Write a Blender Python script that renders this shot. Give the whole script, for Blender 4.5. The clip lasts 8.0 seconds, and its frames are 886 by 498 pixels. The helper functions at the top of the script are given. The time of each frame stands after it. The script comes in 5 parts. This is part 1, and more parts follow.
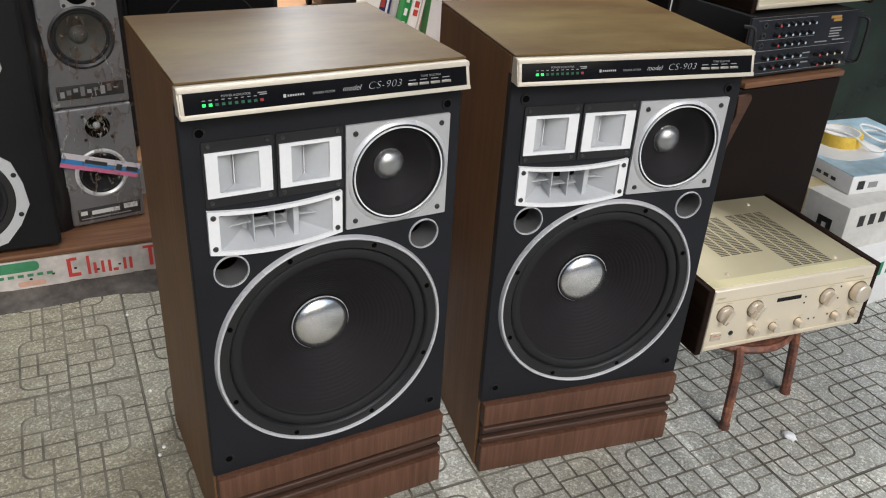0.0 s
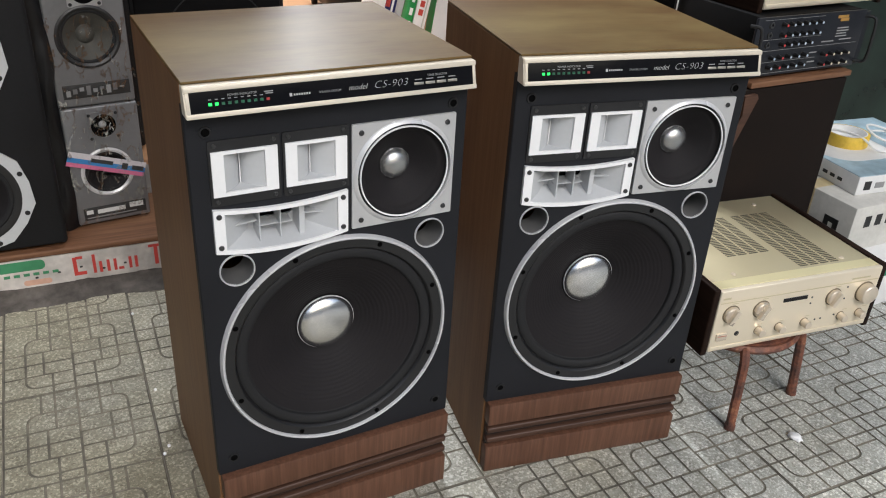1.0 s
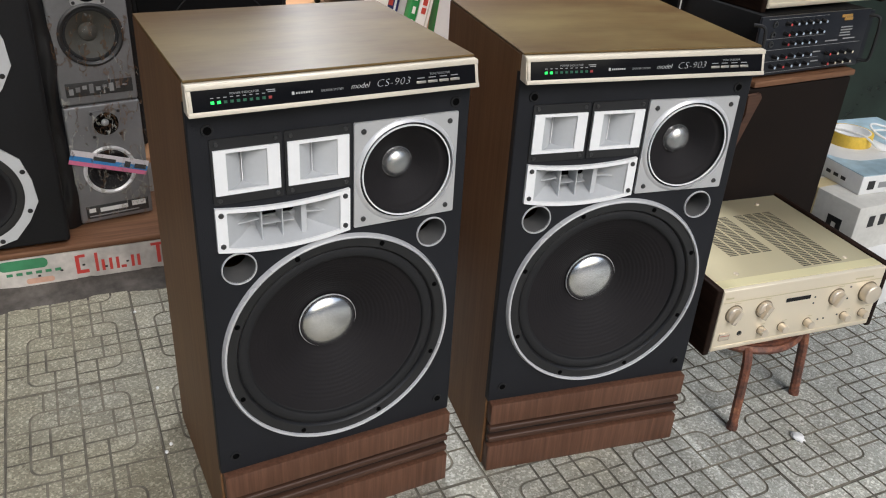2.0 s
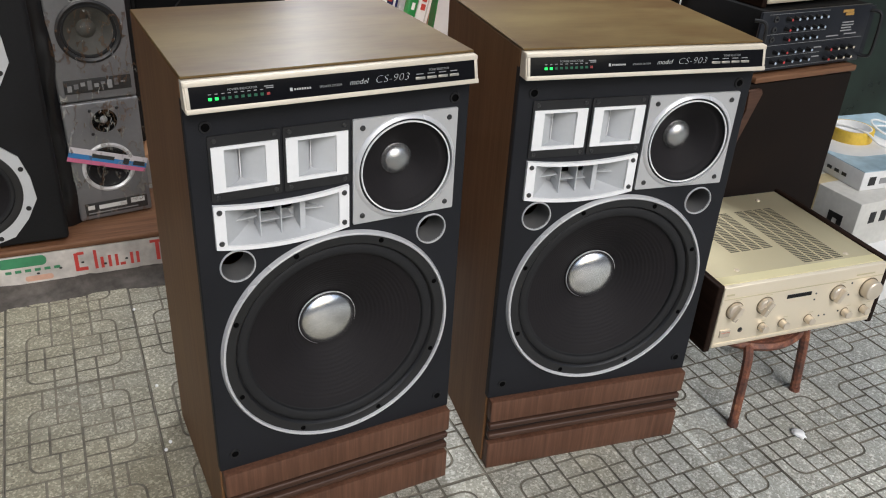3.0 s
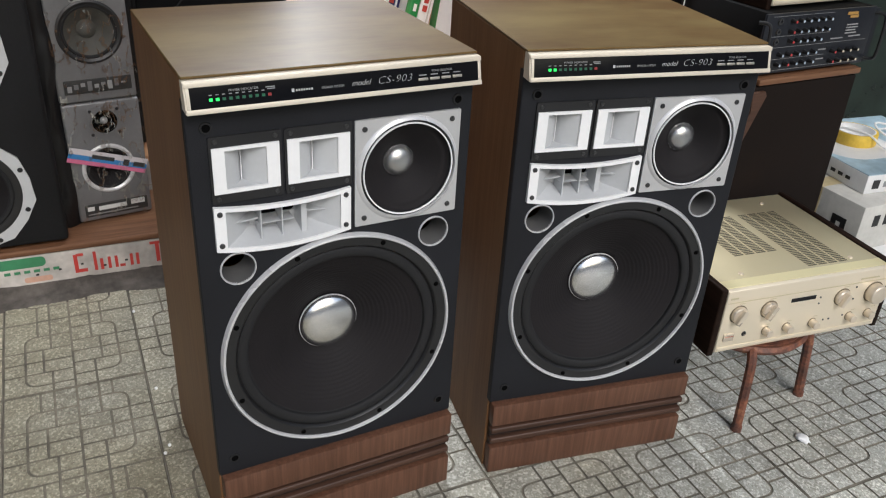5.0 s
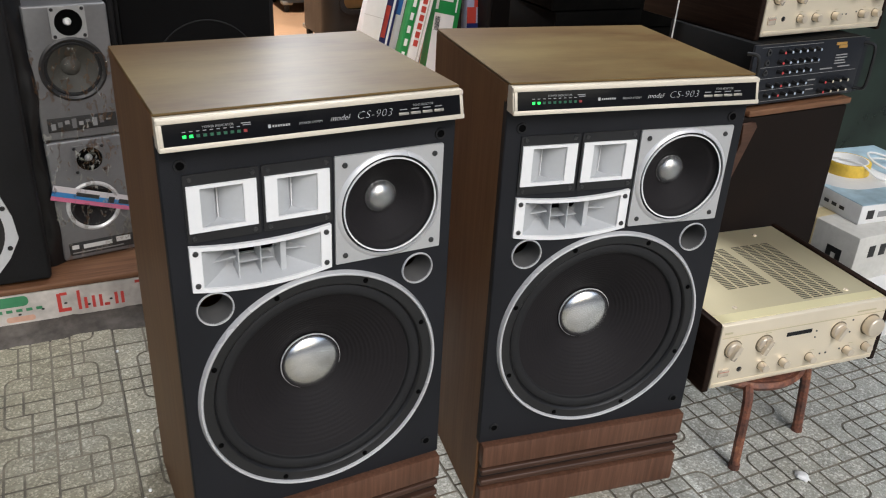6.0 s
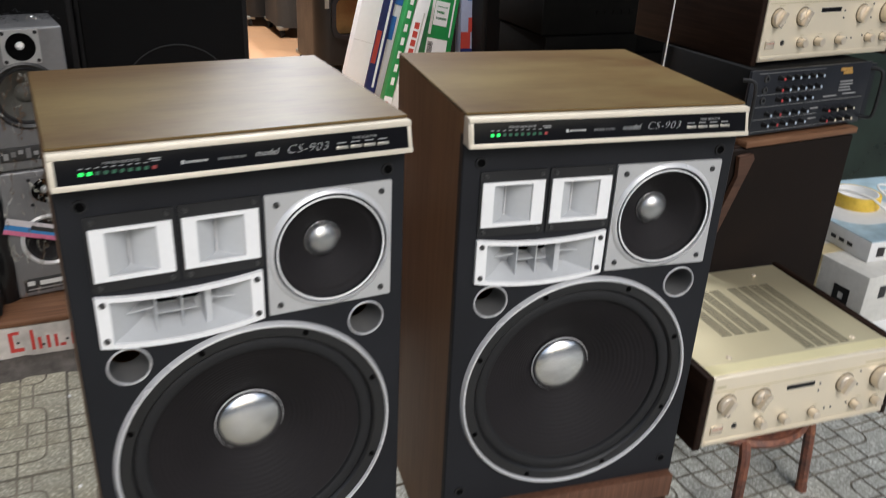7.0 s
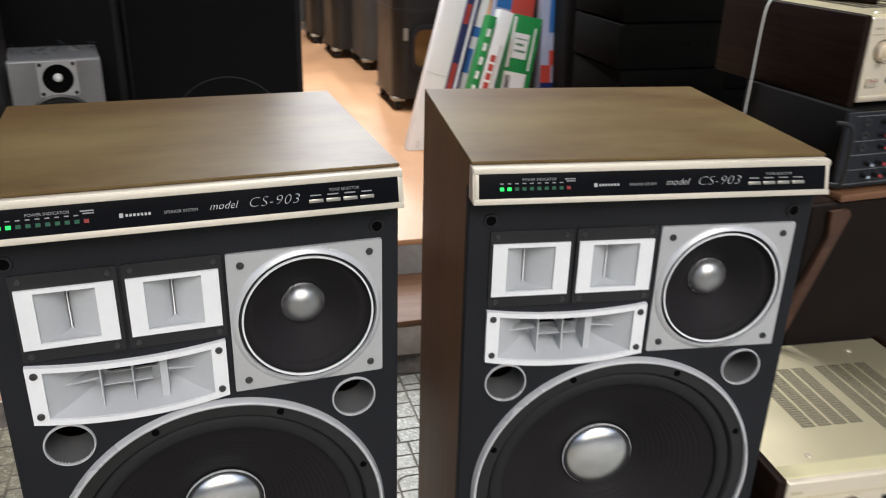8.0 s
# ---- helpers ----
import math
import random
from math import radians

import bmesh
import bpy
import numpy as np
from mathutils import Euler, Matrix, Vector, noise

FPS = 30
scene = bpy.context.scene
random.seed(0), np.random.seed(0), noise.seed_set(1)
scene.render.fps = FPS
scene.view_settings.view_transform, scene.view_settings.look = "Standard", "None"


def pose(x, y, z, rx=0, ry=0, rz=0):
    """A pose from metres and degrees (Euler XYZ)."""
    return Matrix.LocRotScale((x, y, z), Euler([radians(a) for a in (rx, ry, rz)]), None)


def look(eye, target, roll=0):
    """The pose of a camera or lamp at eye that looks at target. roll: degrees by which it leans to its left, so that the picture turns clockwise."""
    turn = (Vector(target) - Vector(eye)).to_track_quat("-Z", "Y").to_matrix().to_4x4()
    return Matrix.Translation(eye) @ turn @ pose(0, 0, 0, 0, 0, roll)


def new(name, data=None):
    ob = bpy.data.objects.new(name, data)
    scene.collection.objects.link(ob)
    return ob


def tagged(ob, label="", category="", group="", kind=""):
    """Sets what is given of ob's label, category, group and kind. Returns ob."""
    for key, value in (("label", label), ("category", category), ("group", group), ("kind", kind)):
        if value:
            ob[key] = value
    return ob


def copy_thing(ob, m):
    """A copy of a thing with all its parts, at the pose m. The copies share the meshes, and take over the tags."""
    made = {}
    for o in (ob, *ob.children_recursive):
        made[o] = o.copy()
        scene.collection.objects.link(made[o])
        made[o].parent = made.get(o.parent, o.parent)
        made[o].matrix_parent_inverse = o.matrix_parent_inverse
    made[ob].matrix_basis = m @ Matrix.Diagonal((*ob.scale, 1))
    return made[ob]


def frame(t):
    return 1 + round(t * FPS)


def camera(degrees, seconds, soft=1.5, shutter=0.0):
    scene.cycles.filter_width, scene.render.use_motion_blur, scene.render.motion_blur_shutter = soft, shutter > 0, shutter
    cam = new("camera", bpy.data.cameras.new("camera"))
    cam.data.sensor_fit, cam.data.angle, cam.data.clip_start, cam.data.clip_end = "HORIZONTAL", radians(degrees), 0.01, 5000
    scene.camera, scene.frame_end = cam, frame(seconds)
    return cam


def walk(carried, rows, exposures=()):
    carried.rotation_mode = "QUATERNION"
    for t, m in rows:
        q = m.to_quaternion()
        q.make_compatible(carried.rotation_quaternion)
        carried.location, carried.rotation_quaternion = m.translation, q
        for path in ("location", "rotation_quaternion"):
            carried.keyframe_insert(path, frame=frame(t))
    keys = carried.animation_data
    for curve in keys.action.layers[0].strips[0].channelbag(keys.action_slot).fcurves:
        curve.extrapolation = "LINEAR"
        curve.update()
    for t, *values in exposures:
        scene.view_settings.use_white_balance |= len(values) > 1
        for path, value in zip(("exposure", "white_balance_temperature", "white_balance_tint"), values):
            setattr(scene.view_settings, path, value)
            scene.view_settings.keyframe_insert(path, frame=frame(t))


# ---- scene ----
cam = camera(56.54, 8.0, soft=1.1, shutter=0.6)
# seconds, x, y, z, tilt, lean, turn
PATH = [
    (0, -0.4349, -1.1361, 1.2679, 61.253, -3.112, -27.960),
    (0.5, -0.4342, -1.1353, 1.2692, 61.185, -3.095, -27.737),
    (1, -0.4363, -1.1345, 1.2664, 61.228, -3.081, -27.628),
    (1.5, -0.4361, -1.1340, 1.2670, 61.204, -3.148, -27.416),
    (3, -0.4311, -1.1289, 1.2632, 60.904, -3.010, -27.445),
    (3.5, -0.4308, -1.1256, 1.2632, 60.795, -3.105, -27.255),
    (4, -0.4312, -1.1239, 1.2624, 60.609, -3.221, -27.165),
    (4.5, -0.4311, -1.1219, 1.2609, 60.450, -3.380, -27.287),
    (5.8, -0.4043, -1.1030, 1.2522, 62.966, -2.496, -27.506),
    (6, -0.3920, -1.0984, 1.2502, 63.298, -2.709, -27.719),
    (6.5, -0.3463, -1.0718, 1.2380, 62.598, -2.546, -26.663),
    (6.8, -0.2914, -1.0380, 1.2336, 63.772, -2.368, -26.917),
    (7, -0.2395, -1.0138, 1.2211, 64.967, -2.496, -26.760),
    (7.2, -0.1882, -0.9780, 1.2191, 65.474, -3.002, -25.945),
    (7.5, -0.1294, -0.9412, 1.2164, 66.677, -2.899, -24.265),
    (7.7, -0.1025, -0.9165, 1.2078, 66.604, -2.301, -23.076),
    (8, -0.0372, -0.8927, 1.1929, 66.846, -1.423, -19.440),
]
EXPOSURES = [(0.0, -0.31, 5850, 10), (6.0, -0.30, 5850, 10), (8.0, -0.38, 5850, 10)]
walk(cam, [(t, pose(x, y, z, a, b, c)) for t, x, y, z, a, b, c in PATH], EXPOSURES)

# ---- daylight from the street, tubes inside the shop ----
world = bpy.data.worlds.new("sky")
scene.world = world
world.use_nodes = True
wt = world.node_tree
sky = wt.nodes.new("ShaderNodeTexSky")
sky.sky_type = "NISHITA"
sky.sun_disc = False
sky.sun_elevation = radians(40)
sky.sun_rotation = radians(184)
sky.air_density, sky.dust_density = 1.6, 4.0
wt.links.new(sky.outputs[0], wt.nodes["Background"].inputs[0])
wt.nodes["Background"].inputs[1].default_value = 0.15
sun = new("sun", bpy.data.lights.new("sun", "SUN"))
sun.data.energy, sun.data.angle, sun.data.color = 1.75, radians(26), (1.0, 0.98, 0.95)
sun.matrix_world = look((-0.5, -7.0, 6.2), (0, 0, 0))


# ---- materials ----
def nodes(name):
    m = bpy.data.materials.new(name)
    m.use_nodes = True
    nt = m.node_tree
    return m, nt, nt.nodes["Principled BSDF"]


def ramp(nt, src, stops):
    r = nt.nodes.new("ShaderNodeValToRGB")
    while len(r.color_ramp.elements) < len(stops):
        r.color_ramp.elements.new(0.5)
    for e, (p, c) in zip(r.color_ramp.elements, stops):
        e.position, e.color = p, (*c, 1)
    nt.links.new(src, r.inputs[0])
    return r.outputs[0]


def coords(nt, scale=(1, 1, 1), kind="Object"):
    tc, mp = nt.nodes.new("ShaderNodeTexCoord"), nt.nodes.new("ShaderNodeMapping")
    mp.inputs["Scale"].default_value = scale
    nt.links.new(tc.outputs[kind], mp.inputs[0])
    return mp.outputs[0]


def noisy(nt, vec, scale, detail=4, rough=0.6):
    n = nt.nodes.new("ShaderNodeTexNoise")
    n.inputs["Scale"].default_value, n.inputs["Detail"].default_value, n.inputs["Roughness"].default_value = scale, detail, rough
    nt.links.new(vec, n.inputs["Vector"])
    return n.outputs["Fac"]


def bumped(nt, bs, height, strength, distance):
    b = nt.nodes.new("ShaderNodeBump")
    b.inputs["Strength"].default_value, b.inputs["Distance"].default_value = strength, distance
    nt.links.new(height, b.inputs["Height"])
    nt.links.new(b.outputs[0], bs.inputs["Normal"])


def mixed(nt, kind, fac, a, b):
    m = nt.nodes.new("ShaderNodeMixRGB")
    m.blend_type = kind
    for sock, v in zip(m.inputs, (fac, a, b)):
        if isinstance(v, (float, int)):
            sock.default_value = v
        elif isinstance(v, tuple):
            sock.default_value = (*v, 1)
        else:
            nt.links.new(v, sock)
    return m.outputs[0]


def paint(name, color, rough=0.5, metal=0.0, var=0.12, grain=60.0, bump=0.1, coat=0.0, spec=0.5):
    """A plain surface with soiling at two scales and fine relief."""
    m, nt, bs = nodes(name)
    v = coords(nt)
    big, fine = noisy(nt, v, 5.0), noisy(nt, v, grain)
    lo = tuple(c * (1 - var) for c in color)
    hi = tuple(min(1, c * (1 + var)) for c in color)
    c1 = ramp(nt, big, [(0.3, lo), (0.7, hi)])
    c2 = ramp(nt, fine, [(0.3, (1 - var * 0.7,) * 3), (0.7, (1, 1, 1))])
    nt.links.new(mixed(nt, "MULTIPLY", 1.0, c1, c2), bs.inputs["Base Color"])
    rr = ramp(nt, big, [(0.3, (max(0.02, rough - 0.07),) * 3), (0.7, (min(1, rough + 0.07),) * 3)])
    nt.links.new(rr, bs.inputs["Roughness"])
    bs.inputs["Metallic"].default_value = metal
    bs.inputs["Coat Weight"].default_value = coat
    bs.inputs["Specular IOR Level"].default_value = spec
    if bump:
        bumped(nt, bs, fine, bump, 0.002)
    return m


def veneer(name, dark, mid, light, along=2, rough=0.38, wear_sheen=0.5, spec=0.35, fade_sheen_color=None, relief=0.12):
    """Wood veneer with its grain along one axis; large patches hold fading, and sheen on tops."""
    m, nt, bs = nodes(name)
    s = [38.0, 38.0, 38.0]
    s[along] = 1.6
    grain = noisy(nt, coords(nt, tuple(s)), 3.0, 8, 0.65)
    s2 = [6.0, 6.0, 6.0]
    s2[along] = 0.5
    figure = noisy(nt, coords(nt, tuple(s2)), 2.2, 3)
    patch = noisy(nt, coords(nt, (0.75, 1.7, 1.0)), 3.6, 5)
    c = ramp(nt, grain, [(0.28, dark), (0.5, mid), (0.72, light)])
    c = mixed(nt, "MULTIPLY", 0.55, c, ramp(nt, figure, [(0.3, (0.62, 0.58, 0.55)), (0.7, (1, 1, 1))]))
    fade_sheen_mask = ramp(nt, patch, [(0.42, (0, 0, 0)), (0.68, (wear_sheen, wear_sheen, wear_sheen))])
    c = mixed(nt, "MIX", fade_sheen_mask, c, fade_sheen_color or tuple(min(1, f * v) for f, v in zip((1.08, 1.14, 1.10), light)))
    nt.links.new(c, bs.inputs["Base Color"])
    rr = ramp(nt, noisy(nt, coords(nt), 1.7, 2), [(0.2, (rough - 0.03,) * 3), (0.8, (rough + 0.05,) * 3)])
    nt.links.new(rr, bs.inputs["Roughness"])
    bs.inputs["Specular IOR Level"].default_value = spec
    bumped(nt, bs, grain, relief, 0.001)
    return m


def terrazzo(name):
    """Grey pavement tile with pale chips and street dirt."""
    m, nt, bs = nodes(name)
    v = coords(nt)
    def chips(scale, lo, hi):
        vor, warp = nt.nodes.new("ShaderNodeTexVoronoi"), nt.nodes.new("ShaderNodeSeparateColor")
        vor.inputs["Scale"].default_value, vor.inputs["Randomness"].default_value = scale, 1.0
        nt.links.new(v, vor.inputs["Vector"])
        nt.links.new(vor.outputs["Color"], warp.inputs[0])
        return ramp(nt, warp.outputs[0], [(lo, (0, 0, 0)), (hi, (1, 1, 1))])
    info = nt.nodes.new("ShaderNodeObjectInfo")
    tone = ramp(nt, info.outputs["Random"], [(0.0, (0.72, 0.72, 0.70)), (0.5, (0.93, 0.93, 0.91)), (1.0, (1.1, 1.08, 1.02))])
    base = ramp(nt, noisy(nt, coords(nt, kind="Generated"), 3.0), [(0.25, (0.28, 0.28, 0.255)), (0.75, (0.43, 0.43, 0.398))])
    c = mixed(nt, "MULTIPLY", 1.0, base, ramp(nt, noisy(nt, v, 120.0, 3, 0.7), [(0.35, (0.72, 0.70, 0.66)), (0.6, (1, 1, 1))]))
    c = mixed(nt, "MIX", mixed(nt, "MULTIPLY", 1.0, chips(300.0, 0.78, 0.86), (0.6, 0.6, 0.6)), c, (0.62, 0.61, 0.58))
    c = mixed(nt, "MIX", mixed(nt, "MULTIPLY", 1.0, chips(205.0, 0.84, 0.93), (0.6, 0.6, 0.6)), c, (0.70, 0.69, 0.66))
    c = mixed(nt, "MIX", mixed(nt, "MULTIPLY", 1.0, chips(250.0, 0.90, 0.96), (0.45, 0.45, 0.45)), c, (0.10, 0.085, 0.07))
    c = mixed(nt, "MULTIPLY", 1.0, c, tone)
    c = mixed(nt, "MULTIPLY", 0.6, c, ramp(nt, noisy(nt, v, 22.0, 5, 0.7), [(0.3, (0.55, 0.54, 0.52)), (0.6, (1, 1, 1))]))
    # film of yellowish dirt, thick at shop front's left end; right-hand daylight painted in
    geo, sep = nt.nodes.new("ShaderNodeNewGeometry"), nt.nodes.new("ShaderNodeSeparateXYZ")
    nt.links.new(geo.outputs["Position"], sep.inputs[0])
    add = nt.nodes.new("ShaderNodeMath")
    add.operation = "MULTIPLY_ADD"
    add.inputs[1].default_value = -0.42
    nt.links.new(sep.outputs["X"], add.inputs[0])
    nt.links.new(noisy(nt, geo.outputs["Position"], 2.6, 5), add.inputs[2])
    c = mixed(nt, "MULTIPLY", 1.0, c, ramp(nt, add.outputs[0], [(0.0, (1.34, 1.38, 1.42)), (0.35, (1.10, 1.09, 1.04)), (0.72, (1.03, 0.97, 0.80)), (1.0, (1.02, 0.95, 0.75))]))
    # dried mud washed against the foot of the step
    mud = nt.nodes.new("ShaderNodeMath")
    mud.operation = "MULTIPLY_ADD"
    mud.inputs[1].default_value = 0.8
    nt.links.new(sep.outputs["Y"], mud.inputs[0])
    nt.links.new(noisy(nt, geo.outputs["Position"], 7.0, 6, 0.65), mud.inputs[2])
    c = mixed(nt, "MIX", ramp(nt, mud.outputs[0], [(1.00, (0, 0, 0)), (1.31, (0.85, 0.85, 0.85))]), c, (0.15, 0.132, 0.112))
    nt.links.new(c, bs.inputs["Base Color"])
    bs.inputs["Roughness"].default_value = 0.55
    bumped(nt, bs, noisy(nt, v, 300.0), 0.25, 0.001)
    return m


def rusty(name):
    """Old tube paint worn through to orange and dark brown rust."""
    m, nt, bs = nodes(name)
    v = coords(nt)
    c = ramp(nt, noisy(nt, v, 26.0, 6, 0.7), [(0.30, (0.045, 0.028, 0.024)), (0.46, (0.13, 0.055, 0.038)), (0.58, (0.22, 0.085, 0.048)), (0.70, (0.36, 0.17, 0.085))])
    c = mixed(nt, "MULTIPLY", 0.6, c, ramp(nt, noisy(nt, v, 140.0, 3), [(0.35, (0.45, 0.42, 0.40)), (0.6, (1, 1, 1))]))
    nt.links.new(c, bs.inputs["Base Color"])
    bs.inputs["Roughness"].default_value, bs.inputs["Specular IOR Level"].default_value = 0.55, 0.4
    bumped(nt, bs, noisy(nt, v, 90.0, 5), 0.5, 0.002)
    return m


def wire_mesh(name):
    """Fine woven wire: two crossed sets of bright threads over dark gaps."""
    m, nt, bs = nodes(name)
    threads = []
    for lean in (40, -40):
        v = coords(nt)
        v.node.inputs["Rotation"].default_value = (0, radians(lean), 0)
        w = nt.nodes.new("ShaderNodeTexWave")
        w.bands_direction = "X"
        w.inputs["Scale"].default_value = 112.0
        nt.links.new(v, w.inputs["Vector"])
        threads.append(w.outputs["Fac"])
    weave = mixed(nt, "LIGHTEN", 1.0, threads[0], threads[1])
    nt.links.new(ramp(nt, weave, [(0.70, (0.03, 0.03, 0.032)), (0.95, (0.92, 0.92, 0.92))]), bs.inputs["Base Color"])
    bs.inputs["Metallic"].default_value, bs.inputs["Roughness"].default_value = 0.8, 0.24
    bumped(nt, bs, weave, 0.3, 0.0006)
    return m


def glow(name, color, strength):
    m, nt, bs = nodes(name)
    bs.inputs["Base Color"].default_value = (*color, 1)
    bs.inputs["Emission Color"].default_value = (*color, 1)
    bs.inputs["Emission Strength"].default_value = strength
    return m


def wrap_film(name):
    """Thin creased plastic film: mostly clear, with bright creases."""
    m, nt, bs = nodes(name)
    v = coords(nt)
    crease = noisy(nt, coords(nt, (1.6, 1.6, 0.8)), 8.0, 4, 0.62)
    gl, tr, mx = nt.nodes.new("ShaderNodeBsdfGlossy"), nt.nodes.new("ShaderNodeBsdfTransparent"), nt.nodes.new("ShaderNodeMixShader")
    gl.inputs["Roughness"].default_value = 0.12
    b = nt.nodes.new("ShaderNodeBump")
    b.inputs["Strength"].default_value, b.inputs["Distance"].default_value = 1.0, 0.012
    nt.links.new(crease, b.inputs["Height"])
    nt.links.new(b.outputs[0], gl.inputs["Normal"])
    nt.links.new(ramp(nt, crease, [(0.34, (0.012,) * 3), (0.365, (0.42,) * 3), (0.39, (0.015,) * 3), (0.50, (0.02,) * 3), (0.518, (0.60,) * 3), (0.536, (0.02,) * 3), (0.66, (0.03,) * 3), (0.68, (0.55,) * 3), (0.72, (0.03,) * 3)]), mx.inputs[0])
    nt.links.new(tr.outputs[0], mx.inputs[1])
    nt.links.new(gl.outputs[0], mx.inputs[2])
    nt.links.new(mx.outputs[0], nt.nodes["Material Output"].inputs[0])
    return m


WALNUT = veneer("walnut veneer", (0.158, 0.078, 0.033), (0.195, 0.100, 0.044), (0.232, 0.126, 0.058), 2, 0.5, 0.35, 0.2)
# olive patches: light reflected off the top, put into the veneer colour
WALNUT_TOP = veneer("walnut veneer top", (0.094, 0.055, 0.022), (0.112, 0.067, 0.026), (0.130, 0.082, 0.032), 0, 0.43, 0.80, 0.14, (0.178, 0.134, 0.054), 0.02)
PLINTH_WOOD = veneer("plinth veneer", (0.066, 0.029, 0.016), (0.110, 0.051, 0.030), (0.166, 0.082, 0.049), 2, 0.45, 0.1)
ROSEWOOD = veneer("dark rosewood", (0.009, 0.005, 0.004), (0.016, 0.009, 0.0065), (0.028, 0.016, 0.011), 1, 0.5, 0.1, 0.08)
SHELF_WOOD = veneer("brown board", (0.095, 0.042, 0.020), (0.155, 0.074, 0.037), (0.225, 0.116, 0.062), 0, 0.5, 0.3)
BAFFLE = paint("black baffle paint", (0.0128, 0.0135, 0.0165), 0.62, var=0.2, grain=420, bump=0.25, spec=0.25)
CASE_BLACK = paint("dull black case", (0.006, 0.006, 0.0062), 0.7, var=0.3, grain=150, spec=0.12)
BLACK = paint("black plastic", (0.014, 0.014, 0.015), 0.42, var=0.2, grain=200)
RUBBER = paint("black rubber", (0.008, 0.008, 0.009), 0.8, var=0.2, grain=300)
CONE = paint("dark paper cone", (0.0125, 0.0108, 0.0118), 0.75, var=0.25, grain=350, bump=0.2, spec=0.25)
CREAM = paint("champagne trim", (0.66, 0.60, 0.49), 0.45, 0.12, 0.06, 300, 0.03)
GLASS_BLACK = paint("smoked panel", (0.006, 0.006, 0.0075), 0.05, var=0.1, grain=20, bump=0.0, spec=0.3)
SILVER = paint("satin silver", (0.54, 0.54, 0.54), 0.38, 0.3, 0.05, 250, 0.05)
SILVER_RING = paint("silver ring", (0.66, 0.66, 0.67), 0.3, 0.3, 0.02, 250, 0.03)
CHROME = paint("polished ring", (0.85, 0.85, 0.85), 0.13, 1.0, 0.03, 250, 0.0)
CAP = paint("aluminium dust cap", (0.90, 0.90, 0.91), 0.24, 1.0, 0.02, 120, 0.0)
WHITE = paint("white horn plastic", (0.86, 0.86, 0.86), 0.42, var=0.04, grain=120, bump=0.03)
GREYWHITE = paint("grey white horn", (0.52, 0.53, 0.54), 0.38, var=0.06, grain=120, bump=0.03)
PRINT = paint("pale print", (0.66, 0.66, 0.64), 0.5, var=0.05, bump=0)
FAINT = paint("grey print", (0.44, 0.44, 0.43), 0.5, var=0.05, bump=0)
DIMPRINT = paint("dull print", (0.26, 0.26, 0.26), 0.5, var=0.05, bump=0)
SCREW = paint("dark screw", (0.10, 0.10, 0.10), 0.35, 0.8, 0.1, 300, 0.05)
LED_ON = glow("lit green lamp", (0.05, 1.0, 0.12), 1.1)
LED_OFF = paint("unlit green lamp", (0.012, 0.09, 0.045), 0.3, var=0.05, bump=0)
LED_RED = paint("unlit red lamp", (0.28, 0.03, 0.03), 0.3, var=0.05, bump=0)
GOLD = paint("champagne gold metal", (0.62, 0.55, 0.36), 0.38, 0.55, 0.04, 350, 0.06)
GOLD_FACE = paint("pale gold face", (0.80, 0.71, 0.55), 0.36, 0.4, 0.03, 350, 0.03)
GOLD_KNOB = paint("pale gold knob", (0.74, 0.65, 0.52), 0.28, 0.55, 0.04, 350, 0.03)
SLOT = paint("dark slot", (0.060, 0.050, 0.028), 0.7, var=0.1)
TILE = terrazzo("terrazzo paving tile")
JOINT = paint("pale dusty mortar", (0.30, 0.29, 0.27), 0.9, var=0.25, grain=90, bump=0.5)
CONCRETE = paint("rough concrete", (0.180, 0.166, 0.155), 0.9, var=0.35, grain=45, bump=0.6)
MUD = paint("dried street mud", (0.115, 0.102, 0.090), 0.95, var=0.6, grain=38, bump=0.9, spec=0.2)
FLOOR_TAN = paint("tan floor tile", (0.46, 0.25, 0.125), 0.4, var=0.08, grain=30, bump=0.05)
RISER_GREY = paint("grey glazed riser", (0.32, 0.32, 0.31), 0.45, var=0.2, grain=40, bump=0.1)
DARKWALL = paint("dark wall", (0.030, 0.030, 0.033), 0.7, var=0.3, grain=20, bump=0.2)
GREENWALL = paint("dark green painted metal", (0.014, 0.026, 0.019), 0.32, var=0.5, grain=12, bump=0.15)
CEILING = paint("pale ceiling paint", (0.55, 0.55, 0.52), 0.8, var=0.1, grain=20)


# ---- mesh helpers ----
def bx(x0, x1, y0, y1, z0, z1, bev=0.0, seg=2):
    bm = bmesh.new()
    m = Matrix.Translation(((x0 + x1) / 2, (y0 + y1) / 2, (z0 + z1) / 2)) @ Matrix.Diagonal((x1 - x0, y1 - y0, z1 - z0, 1))
    bmesh.ops.create_cube(bm, size=1, matrix=m)
    if bev:
        bmesh.ops.bevel(bm, geom=bm.edges[:], offset=bev, segments=seg, affect="EDGES", profile=0.5)
    return bm


